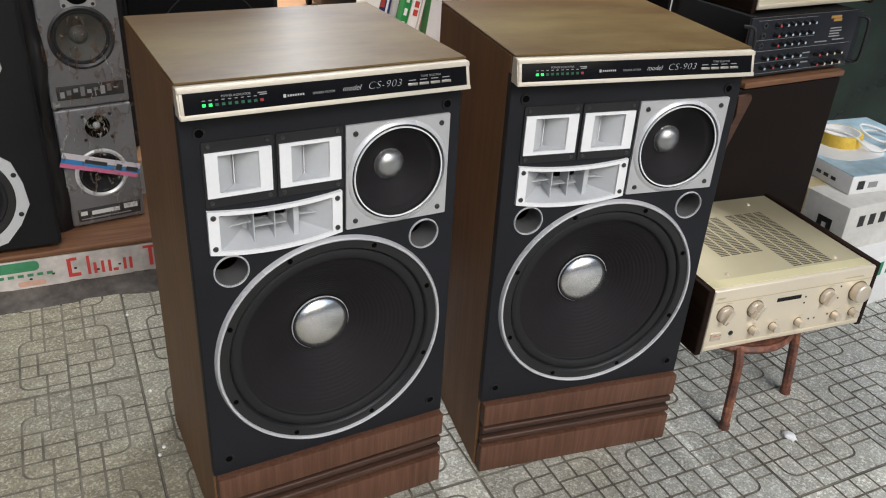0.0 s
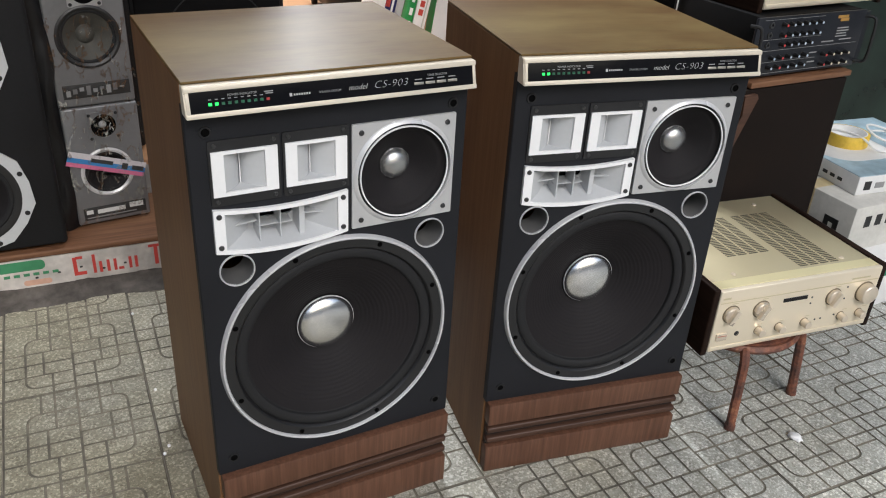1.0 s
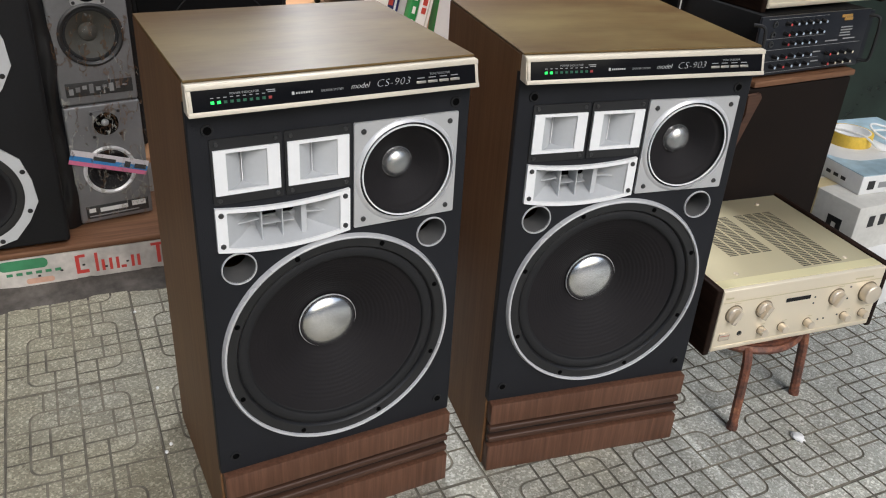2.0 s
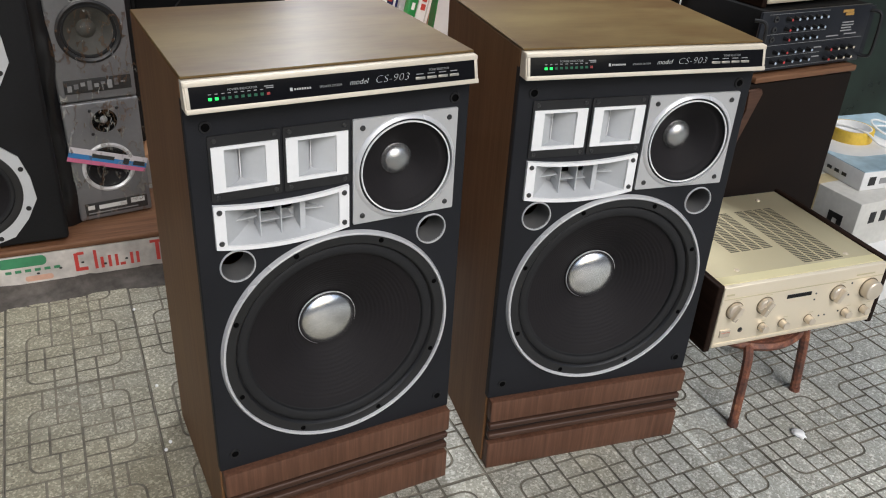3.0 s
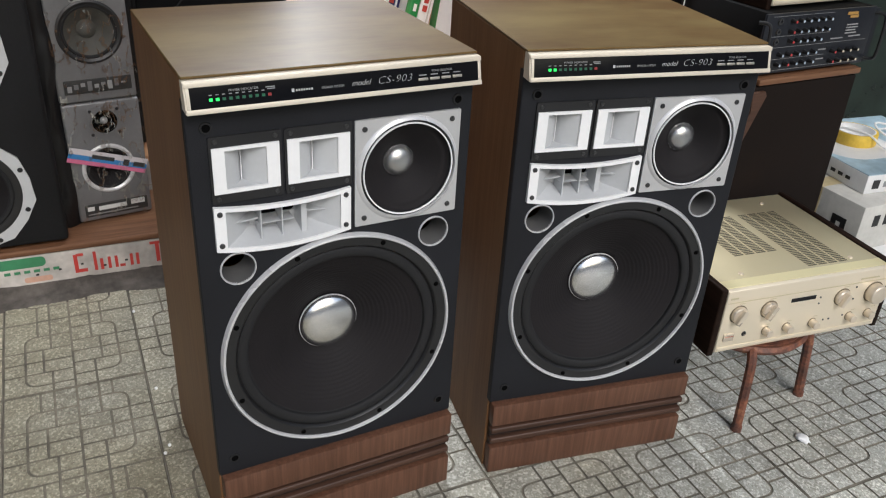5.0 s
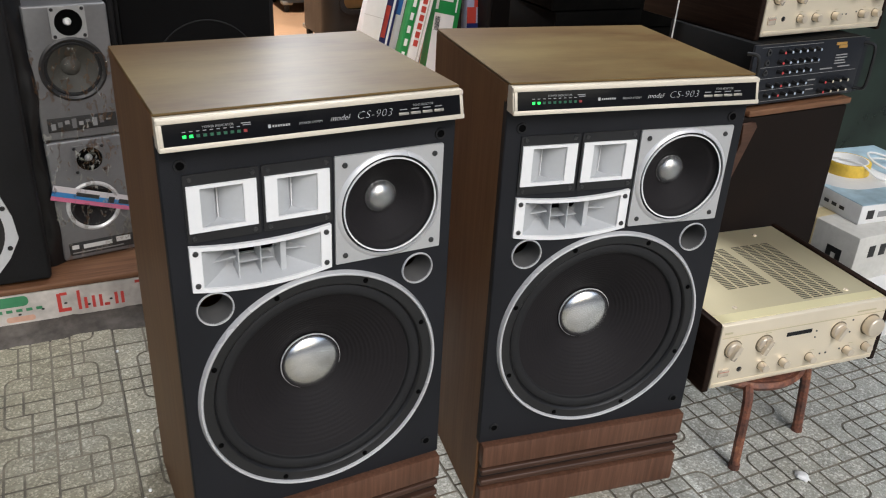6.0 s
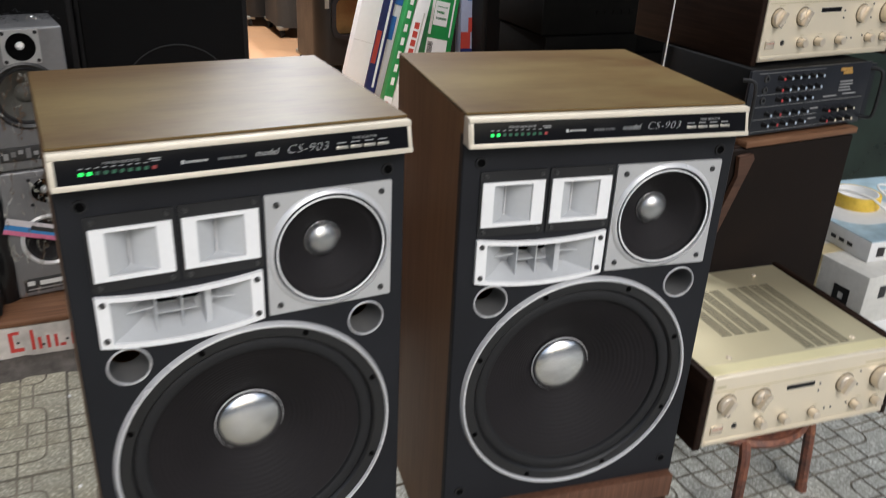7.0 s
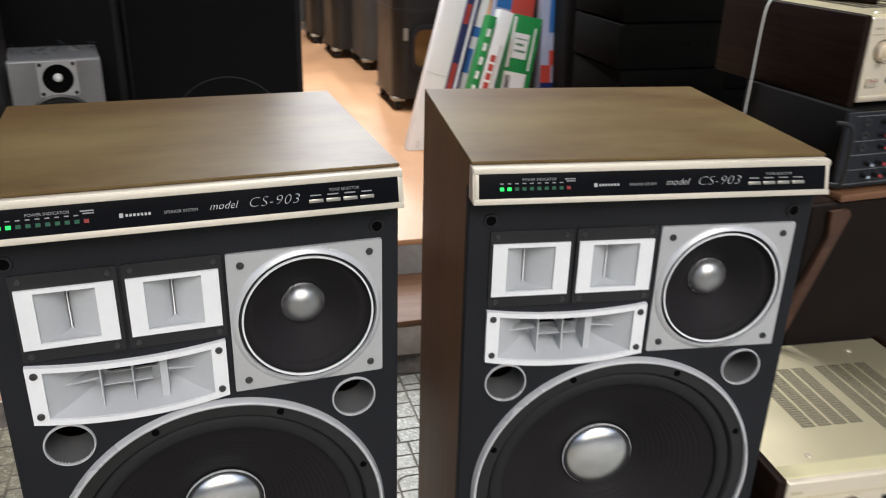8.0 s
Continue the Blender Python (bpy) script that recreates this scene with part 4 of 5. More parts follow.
# two plain cabinets added where only darkness shows behind the silver speakers
big_cabinet(pose(-0.4415, 1.42, 0.25, 0, 0, -3), "tall plain black cabinet added to keep the left end dark", 0.70, 0.5, 1.45)
big_cabinet(pose(-1.18, 1.50, 0.25, 0, 0, -3), "tall plain black cabinet added to keep the left end dark", 0.60, 0.5, 1.35)
big_cabinet(pose(1.76, 2.05, 0.25, 0, 0, -4), "tall black cabinet beside the lamp cartons", 0.46, 0.5, 1.5)

# ---- tower under the mixer ----
tower = thing("floor_speaker", pose(1.3720, 0.257, 0.004), "dark floor speaker with brown cloth and walnut top", "speaker")
part("cabinet", bx(-0.250, 0.180, 0.010, 0.34, -0.004, 0.668, 0.003), ROSEWOOD, tower)
part("grille", bx(-0.244, 0.176, -0.004, 0.012, 0.05, 0.665, 0.004), BROWN_CLOTH, tower, "dark brown cloth grille")
part("top_board", bx(-0.184, 0.184, -0.006, 0.345, 0.668, 0.684, 0.003), SHELF_WOOD, tower, "reddish brown top board")
offcut = bmesh.new()
vs = [offcut.verts.new(c) for c in ((-0.045, 0, 0.660), (-0.004, 0, 0.662), (0.003, 0, 0.650), (-0.268, 0, 0.0), (-0.288, 0, 0.0), (-0.040, 0, 0.612))]
top = bmesh.ops.extrude_face_region(offcut, geom=[offcut.faces.new(vs)])
bmesh.ops.translate(offcut, vec=(0, 0.010, 0), verts=[v for v in top["geom"] if isinstance(v, bmesh.types.BMVert)])
bmesh.ops.recalc_face_normals(offcut, faces=offcut.faces[:])
piece("board", offcut, RIB_WOOD, "narrow dark brown board leaning against the dark speaker", "board", m=pose(1.205, 0.238, 0))

# mixer amplifier
MIX_FACE = paint("blue-black mixer face", (0.016, 0.018, 0.024), 0.35, 0.2, 0.2, 150, 0.1)
BLUE_TIP = paint("pale blue knob tip", (0.42, 0.50, 0.60), 0.35, var=0.05)
RED_TIP = paint("red knob tip", (0.50, 0.06, 0.06), 0.35, var=0.05)
CREAM_TIP = paint("cream knob tip", (0.62, 0.56, 0.42), 0.35, var=0.05)
BADGE = paint("gold badge", (0.62, 0.36, 0.10), 0.35, 0.5, 0.1, 60)
mixer = thing("mixer_amplifier", pose(1.540, 0.270, 0.688), "black karaoke mixer amplifier with rows of small knobs", "mixer")
part("case", bx(-0.352, 0.018, 0.004, 0.30, 0.006, 0.156, 0.002), CASE_BLACK, mixer)
mface = part("front_panel", bx(-0.362, 0.028, -0.004, 0.004, 0.008, 0.155, 0.0015), MIX_FACE, mixer, "blue-black front panel")


def mix_row(z, u0, u1, n, reds):
    for k in range(n):
        u = u0 + (u1 - u0) * k / (n - 1)
        kb = part("knob", at(lathe([(0, -0.019), (0.0038, -0.019), (0.0048, -0.010), (0.0062, -0.004), (0.0066, 0.0)], 14), u, 0, z), BLACK, mface)
        part("knob_tip", at(lathe([(0, -0.0200), (0.0030, -0.0198), (0.0037, -0.0185), (0.0037, -0.0150)], 12), u, 0, z), RED_TIP if k in reds else (CREAM_TIP if u0 > -0.15 else BLUE_TIP), kb)


mix_row(0.136, -0.275, -0.150, 6, (0,))
mix_row(0.111, -0.275, -0.152, 6, (0,))
mix_row(0.087, -0.270, -0.172, 5, (0,))
mix_row(0.055, -0.295, -0.178, 5, (1,))
mix_row(0.031, -0.298, -0.180, 5, (1,))
mix_row(0.050, -0.105, -0.020, 4, (0,))
mix_row(0.025, -0.105, -0.020, 4, (0,))
for z in (0.136, 0.111, 0.087):
    part("jack", at(lathe([(0.004, -0.007), (0.0075, -0.007), (0.0085, -0.004), (0.004, -0.004)], 18, True), -0.315, 0, z), SCREW, mface)
part("badge", joined(bx(-0.080, -0.042, -0.0055, -0.003, 0.139, 0.146), bx(-0.068, -0.038, -0.0055, -0.003, 0.131, 0.138)), BADGE, mface, "small gold badge")
for z, a, b in ((0.148, -0.34, -0.13), (0.0995, -0.34, -0.13), (0.072, -0.34, 0.015), (0.043, -0.34, -0.13), (0.015, -0.34, 0.01)):
    part("printed_line", bx(a, b, -0.0048, -0.0036, z, z + 0.0008), DIMPRINT, mface)
for z, a, b in ((0.112, -0.072, -0.03), (0.105, -0.072, -0.028), (0.098, -0.072, -0.035), (0.091, -0.072, -0.03), (0.080, -0.12, -0.075), (0.082, -0.055, -0.01), (0.055, -0.155, -0.128), (0.031, -0.155, -0.128)):
    part("printed_bar", bx(a, b, -0.0048, -0.0036, z, z + 0.0030), DIMPRINT, mface)
for u in (-0.372, 0.040):
    part("handle", wire([(u - 0.012, -0.002, 0.022), (u, -0.022, 0.020), (u + 0.002, -0.030, 0.024), (u + 0.002, -0.030, 0.08), (u + 0.002, -0.030, 0.136), (u, -0.022, 0.140), (u - 0.012, -0.002, 0.138)], 0.0045), BLACK, mixer, "black rack handle")
part("rack_ear", bx(0.028, 0.046, -0.003, 0.001, 0.010, 0.150), MIX_FACE, mixer)
for u in (-0.31, -0.02):
    for y in (0.05, 0.26):
        part("foot", rod((u, y, 0), (u, y, 0.008), 0.012, 14), RUBBER, mixer)

# cable and dark antenna lying on the upper amplifier
CREAM_PVC = paint("cream cable", (0.62, 0.52, 0.30), 0.45, var=0.08)
WHITE_PVC = paint("white cable", (0.72, 0.72, 0.70), 0.45, var=0.06)
piece("cable", wire([(1.372, 0.650, 1.0125), (1.335, 0.640, 1.0125), (1.295, 0.595, 1.0140), (1.245, 0.562, 1.0190), (1.203, 0.550, 1.0200), (1.186, 0.548, 1.005), (1.185, 0.550, 0.95), (1.185, 0.552, 0.88), (1.185, 0.555, 0.80), (1.184, 0.558, 0.72), (1.182, 0.570, 0.672), (1.176, 0.604, 0.666), (1.172, 0.612, 0.55), (1.17, 0.615, 0.20), (1.17, 0.616, 0.004), (1.20, 0.66, 0.004)], 0.0019), WHITE_PVC, "thin white cable hanging over the amplifier's edge", "cable")
piece("plug_stick", joined(rod((1.33, 0.60, 1.0180), (1.405, 0.475, 1.0180), 0.008, 14), rod((1.317, 0.622, 1.0180), (1.33, 0.60, 1.0180), 0.010, 14)), ROSEWOOD, "dark round stick lying on the upper amplifier", "stick")

# ---- cartons beside the tower ----
CARD_WHITE = paint("white carton", (0.74, 0.74, 0.73), 0.6, var=0.08, grain=60)
CARD_GREY = paint("soiled pale carton", (0.58, 0.57, 0.53), 0.65, var=0.15, grain=60)
CARD_BLUE = paint("pale blue carton top", (0.40, 0.54, 0.62), 0.4, var=0.3, grain=20)
TAPE = paint("yellowed tape", (0.55, 0.46, 0.26), 0.3, var=0.15)
INK = paint("black ink", (0.02, 0.02, 0.02), 0.5, var=0.05)
GREEN_INK = paint("green ink", (0.02, 0.20, 0.10), 0.5, var=0.1)
YELLOW = paint("yellow packing tape", (0.66, 0.45, 0.05), 0.5, var=0.25, grain=90, bump=0.6)


def carton(m, w, d, h, mat, label):
    c = thing("carton", m, label, "carton", "cartons beside the speaker")
    part("body", bx(0, w, 0, d, 0, h, 0.003), mat, c)
    part("flap_seam", bx(0.004, w - 0.004, d / 2 - 0.001, d / 2 + 0.001, h - 0.001, h + 0.0006), CARD_GREY, c)
    return c


c1 = carton(pose(1.655, 0.075, 0, 0, 0, 3), 0.46, 0.36, 0.168, CARD_WHITE, "white carton with large green lettering bars on pavement")
for k in range(5):
    part("printed_bar", bx(0.05 + 0.06 * k, 0.05 + 0.06 * k + 0.038, -0.001, 0.001, 0.105, 0.150), GREEN_INK, c1)
c2 = carton(pose(1.615, 0.150, 0.1685, 0, 0, -2), 0.44, 0.34, 0.143, CARD_GREY, "soiled pale carton with a black mark")
part("printed_mark", cut(bx(-0.001, 0.001, 0.045, 0.095, 0.035, 0.085), bx(-0.05, 0.05, 0.062, 0.078, 0.050, 0.068)), INK, c2)
for k in range(3):
    part("printed_mark", bx(0.05 + 0.045 * k, 0.075 + 0.045 * k, -0.001, 0.001, 0.075, 0.11), INK, c2)
part("packing_tape", joined(bx(-0.0012, 0.001, 0.150, 0.200, 0.002, 0.141), bx(-0.0012, 0.438, 0.150, 0.200, 0.1425, 0.1438)), TAPE, c2, "yellowed packing tape")
c3 = carton(pose(1.6850, 0.216, 0.312, 0, 0, -8), 0.46, 0.42, 0.058, CARD_WHITE, "flat white carton with pale blue printed lid")
part("lid", bx(0.0015, 0.4585, 0.0015, 0.4185, 0.0575, 0.0595), CARD_BLUE, c3, "pale blue glossy lid")
part("lid_print", slab(rounded(0.015, 0.27, 0.10, 0.36, 0.09, 6), 0, 0.0005), CARD_WHITE, c3)
for k in range(3):
    part("printed_mark", bx(-0.001, 0.001, 0.060 + 0.030 * k, 0.078 + 0.030 * k, 0.020, 0.030), INK, c3)
part("printed_mark", bx(0.025, 0.050, -0.001, 0.001, 0.015, 0.042), INK, c3)
part("printed_bar", bx(0.066, 0.100, -0.001, 0.001, 0.018, 0.036), DIMPRINT, c3)
bpy.data.objects["lid_print"].matrix_local = pose(0, 0, 0.0602, -90, 0, 0)
UP = Matrix.Rotation(radians(-90), 4, "X")
roll = thing("tape_roll", pose(1.882, 0.432, 0.3717), "roll of yellow packing tape lying on a flat carton", "tape roll")
part("tape", moved(lathe([(0.060, 0.0), (0.067, 0.0), (0.068, -0.002), (0.068, -0.036), (0.067, -0.038), (0.060, -0.038)], 48, True), UP), YELLOW, roll)
part("core", moved(lathe([(0.057, 0.0), (0.0602, 0.0), (0.0602, -0.0385), (0.057, -0.0385)], 40, True), UP), CARD_WHITE, roll, "white cardboard core")
# one strand runs over the roll and into a coil beside it
loop = [(1.775, 0.500, 0.3765), (1.798, 0.490, 0.395), (1.825, 0.472, 0.4155), (1.855, 0.420, 0.4150), (1.872, 0.362, 0.4150), (1.888, 0.342, 0.386), (1.915, 0.315, 0.3765), (1.960, 0.315, 0.3765)]
for k in range(15):
    a = 2 * math.pi * k / 9.3 - 1.6
    r = 0.062 + 0.006 * math.sin(k * 1.7)
    loop.append((2.024 + r * math.cos(a), 0.400 + 0.95 * r * math.sin(a), 0.378 + 0.0035 * (k // 5) + 0.026 * max(0.0, math.sin(a * 0.5 + 0.6)) ** 2))
piece("cable_coil", wire(loop, 0.0036), WHITE_PVC, "coil of thin white cable on a flat carton", "cable")
loop = [(1.960 + 0.12 * k / 15 + 0.02 * math.sin(k * 1.9), 0.312 + 0.030 * math.sin(k * 1.27), 0.377 + 0.020 * abs(math.sin(k * 0.83))) for k in range(16)]
piece("cable_coil", wire(loop, 0.0028), CREAM_PVC, "tangled cream cable on a flat carton", "cable")

# ---- inside the shop ----
PA_BLACK = paint("worn black cabinet", (0.0085, 0.0088, 0.0085), 0.42, var=0.3, grain=70, bump=0.35)
BRASS = paint("brass handle pan", (0.35, 0.22, 0.08), 0.35, 0.7, 0.2, 60)
CASTER = paint("pale caster bracket", (0.40, 0.38, 0.32), 0.4, 0.5, 0.15, 60)


def pa_cabinet(m, mat, label, w=0.46, d=0.42, h=1.15, handle=True):
    c = thing("stage_speaker", m, label, "speaker", "stage speakers along the aisle")
    b = moved(slab(rounded(0.0, w, 0.0, d, 0.07, 6), 0.06, h), Matrix(((1, 0, 0, 0), (0, 0, 1, 0), (0, 1, 0, 0), (0, 0, 0, 1))))
    if handle:
        b = cut(b, slab(rounded(0.085, 0.245, 0.195, 0.39, 0.05, 6), -0.1, 0.06))
    part("cabinet", b, mat, c)
    if handle:
        part("handle_rim", cut(slab(rounded(0.075, 0.255, 0.185, 0.40, 0.055, 6), -0.014, 0.01), slab(rounded(0.095, 0.235, 0.205, 0.38, 0.045, 6), -0.1, 0.06)), BLACK, c, "black rounded handle rim")
        part("handle_pan", slab(rounded(0.095, 0.235, 0.205, 0.38, 0.045, 6), 0.035, 0.045), BRASS, c, "brass-coloured handle pan")
        part("band", moved(slab(rounded(-0.004, w + 0.004, -0.004, d + 0.004, 0.073, 6), 0.455, 0.472), Matrix(((1, 0, 0, 0), (0, 0, 1, 0), (0, 1, 0, 0), (0, 0, 0, 1)))), BLACK, c)
        part("label_plate", bx(0.045, 0.064, -0.004, 0.012, 0.33, 0.385), CASTER, c)
    for sx in (0.03, w - 0.03):
        for y in (0.05, d - 0.05):
            br = part("caster", bx(sx - 0.03, sx + 0.03, y - 0.035, y + 0.035, 0.045, 0.066, 0.004), CASTER, c, "pale caster bracket")
            part("wheel", moved(lathe([(0, -0.012), (0.022, -0.012), (0.025, -0.006), (0.025, 0.006), (0.022, 0.012), (0, 0.012)], 20), Matrix.Translation((sx, y, 0.025)) @ Matrix.Rotation(radians(90), 4, "Z")), RUBBER, br)
    return c


pa_cabinet(pose(1.045, 2.80, 0.25, 0, 0, -3), PA_BLACK, "worn black stage speaker on casters with recessed handle")
pa_cabinet(pose(1.150, 3.78, 0.25, 0, 0, -3), CARPET_GREY, "grey stage speaker on casters in the aisle", handle=False)
pa_cabinet(pose(1.060, 4.18, 0.25, 0, 0, -3), PA_BLACK, "worn black stage speaker on casters in the aisle", handle=False, h=1.25)
pa_cabinet(pose(1.040, 4.75, 0.25, 0, 0, -3), PA_BLACK, "worn black stage speaker on casters in the aisle", handle=False, h=1.3)
pa_cabinet(pose(0.960, 5.40, 0.25, 0, 0, -3), CARPET_GREY, "grey stage speaker on casters in the aisle", handle=False, h=1.3)

# long lamp cartons leaning in a bundle
LAMP_WHITE = paint("white lamp carton", (0.88, 0.88, 0.87), 0.45, var=0.04)
LAMP_GREEN = paint("green lamp carton", (0.03, 0.28, 0.07), 0.4, var=0.15)
LAMP_NAVY = paint("navy lamp carton", (0.02, 0.03, 0.14), 0.4, var=0.2)
LAMP_BLUE = paint("blue print", (0.04, 0.16, 0.45), 0.4, var=0.1)
LAMP_LILAC = paint("lilac lamp carton", (0.45, 0.50, 0.68), 0.4, var=0.1)
LAMP_RED = paint("red print", (0.55, 0.07, 0.05), 0.4, var=0.1)


def lamp_carton(x, y, w, d, length, lean, back, mat, label, marks=()):
    """A long carton standing on the shop floor, leaning sideways and back (degrees)."""
    c = thing("lamp_carton", pose(x, y, 0.25, -back, lean, -4), label, "carton", "long lamp cartons")
    part("body", bx(0, w, 0, d, 0.0, length, 0.002), mat, c)
    part("end_flap", bx(0.002, w - 0.002, 0.002, d - 0.002, -0.001, 0.0), CARD_GREY, c)
    for x0, x1, z0, z1, mm in marks:
        part("printed_bar", bx(w * x0, w * x1, -0.0015, 0.001, z0, z1), mm, c)
    return c


lamp_carton(0.912, 2.165, 0.090, 0.055, 1.22, 16.2, 8, LAMP_WHITE, "long plain white lamp carton leaning in the bundle", ((0.0, 1.0, 0.322, 0.3235, CARD_GREY), (0.40, 0.44, 0.02, 0.05, CARD_GREY)))
lamp_carton(1.045, 2.235, 0.050, 0.05, 1.2, 16, 8, LAMP_NAVY, "long navy lamp carton with white stripes in bundle", ((0.55, 0.75, 0.10, 0.9, LAMP_WHITE), (0.0, 0.4, 0.50, 0.58, LAMP_RED), (0.0, 0.4, 0.20, 0.34, LAMP_RED), (0.0, 0.45, 0.66, 0.72, LAMP_BLUE)))
lamp_carton(1.085, 2.26, 0.060, 0.05, 1.2, 16, 8, LAMP_WHITE, "long white lamp carton with blue print in bundle", ((0, 1, 0.45, 0.49, LAMP_BLUE), (0.25, 0.75, 0.30, 0.40, LAMP_BLUE)))
lamp_carton(1.060, 2.06, 0.036, 0.05, 0.56, 17, 8, LAMP_GREEN, "long green lamp carton with white print in bundle", [(0.3, 0.7, 0.15 + 0.055 * k, 0.18 + 0.055 * k, LAMP_WHITE) for k in range(7)] + [(0, 1, 0.0, 0.10, LAMP_WHITE), (0.2, 0.55, 0.02, 0.08, LAMP_RED)])
lamp_carton(1.106, 2.07, 0.060, 0.05, 0.58, 17, 8, LAMP_WHITE, "long white lamp carton with red lettering bars", [(0.25, 0.6, 0.20 + 0.036 * k, 0.226 + 0.036 * k, LAMP_RED) for k in range(6)] + [(0.7, 0.8, 0.05, 0.45, CARD_GREY)])
lamp_carton(1.255, 2.13, 0.120, 0.07, 0.54, 12, 8, LAMP_GREEN, "wide green and white carton in the bundle", ((0.0, 0.10, 0.33, 0.53, LAMP_WHITE), (0.2, 0.6, 0.395, 0.405, LAMP_GREEN), (0.2, 0.5, 0.42, 0.43, LAMP_GREEN), (0.2, 0.6, 0.445, 0.45, LAMP_GREEN), (0.12, 0.66, 0.37, 0.47, LAMP_WHITE), (0.0, 0.8, 0.05, 0.315, LAMP_WHITE), (0.05, 0.25, 0.24, 0.30, INK), (0.80, 0.86, 0.33, 0.50, LAMP_WHITE)))
lamp_carton(1.478, 2.14, 0.098, 0.06, 1.15, 1.0, 6, LAMP_LILAC, "long lilac lamp carton with red and navy print", ((0.0, 1.0, 0.0, 0.25, LAMP_NAVY), (0.0, 0.45, 0.25, 0.32, LAMP_RED), (0.35, 0.8, 0.32, 0.38, LAMP_RED), (0.65, 1.0, 0.38, 0.44, LAMP_RED), (0.3, 0.5, 0.45, 0.75, LAMP_BLUE), (0.1, 0.4, 0.10, 0.20, LAMP_RED)))
lamp_carton(1.330, 2.27, 0.10, 0.05, 1.05, 8, 6, LAMP_RED, "long dark red carton at the bundle's back")
lamp_carton(1.225, 2.28, 0.07, 0.05, 1.1, 12, 6, LAMP_LILAC, "long pale lamp carton at the bundle's back", ((0, 1, 0.55, 0.62, LAMP_BLUE),))

DUSTY_BLACK = paint("dusty black case", (0.005, 0.0048, 0.0045), 0.95, var=0.4, grain=60, spec=0.04)

# stacked black components behind the right speaker
def component(m, label, w=0.42, h=0.13, d=0.34, ink=None):
    c = thing("hifi_component", m, label, "stereo", "stacked black components")
    part("case", bx(0, w, 0.006, d, 0.006, h, 0.002), DUSTY_BLACK, c)
    f = part("front_panel", bx(-0.002, w + 0.002, 0.0, 0.007, 0.004, h - 0.001, 0.0015), DUSTY_BLACK, c)
    if ink:
        part("printed_bar", bx(w * 0.12, w * 0.30, -0.0012, 0.001, h * 0.78, h * 0.84), ink, f)
        part("printed_bar", bx(w * 0.22, w * 0.36, -0.0012, 0.001, h * 0.20, h * 0.27), ink, f)
    for k in range(5):
        part("button", bx(w * 0.55 + 0.030 * k, w * 0.55 + 0.030 * k + 0.018, -0.003, 0.001, h * 0.50, h * 0.60), DUSTY_BLACK, f)
        if ink:
            part("printed_bar", bx(w * 0.12 + 0.022 * k, w * 0.12 + 0.022 * k + 0.012, -0.0012, 0.001, h * 0.55, h * 0.66), ink, f)
    for x in (0.05, w - 0.05):
        for y in (0.05, d - 0.05):
            part("foot", rod((x, y, 0), (x, y, 0.008), 0.014, 12), RUBBER, c)
    return c


for k in range(8):
    component(pose(1.20 + 0.012 * (k % 2), 1.115 + 0.01 * (k % 3), 0.25 + 0.1265 * k, 0, 0, -4 + 2 * (k % 2)), "black stereo component in a dark stack", 0.34, 0.126, 0.30)
for k in range(9):
    component(pose(1.56, 1.18, 0.25 + 0.141 * k, 0, 0, -4), "black stereo component with small print in stack", 0.42, 0.140, 0.34, DIMPRINT if k in (4, 6) else None)

# ceiling tubes of the shop, unseen; places assumed, the first set to brighten cartons
TUBE = glow("fluorescent tube", (1.0, 0.98, 0.94), 6.0)
for tx, ty, watts in ((0.95, 1.25, 80), (0.75, 3.2, 150), (1.45, 4.7, 150), (1.45, 6.4, 80)):
    f = thing("tube_light", pose(tx, ty, 3.02, 0, 0, 86), "white ceiling batten with a lit fluorescent tube", "lamp", "ceiling tube lights")
    part("batten", bx(-0.62, 0.62, -0.025, 0.025, 0.0, 0.045, 0.004), LAMP_WHITE, f)
    part("tube", rod((-0.59, 0, -0.022), (0.59, 0, -0.022), 0.013, 16), TUBE, f, "lit fluorescent tube")
    part("stem", rod((0, 0, 0.04), (0, 0, 0.28), 0.008, 10), LAMP_WHITE, f)
    for sx in (-0.6, 0.6):
        part("socket", bx(sx - 0.012, sx + 0.012, -0.014, 0.014, -0.036, 0.002), LAMP_WHITE, f)
    lamp = new("tube_lamp", bpy.data.lights.new("tube_lamp", "AREA"))
    lamp.data.shape, lamp.data.size, lamp.data.size_y, lamp.data.energy, lamp.data.color = "RECTANGLE", 1.18, 0.05, watts, (1.0, 0.97, 0.92)
    lamp.matrix_world = pose(tx, ty, 2.97, 0, 0, 86)

# unseen blocks for houses across the street behind the camera, added to shape light
FACADE = paint("pale facade paint", (0.34, 0.335, 0.32), 0.8, var=0.3, grain=3)
structure("backdrop", joined(bx(-40, 40, -24.5, -24.0, -0.1, 4.6), bx(-40, -6.0, -24.0, 3.0, -0.1, 3.2), bx(7.5, 40, -24.0, 3.0, -0.1, 4.2)), FACADE, "unseen pale blocks standing in for houses along the street", "backdrop", pose(0, 0, 0))

# ---- banner on the lower step ----
BANNER = paint("soiled white banner", (0.56, 0.52, 0.48), 0.5, var=0.45, grain=22, bump=0.1)
BANNER_RED = paint("red banner ink", (0.48, 0.045, 0.035), 0.5, var=0.15)
BANNER_GREEN = paint("green banner ink", (0.05, 0.22, 0.10), 0.5, var=0.2)
BANNER_PEACH = paint("peach banner ink", (0.60, 0.36, 0.26), 0.5, var=0.2)
banner = thing("banner", FRONT, "soiled white shop banner with red letter bars", "banner")
part("sheet", bx(-1.1, 1.6, -0.004, 0.003, 0.030, 0.116), BANNER, banner)
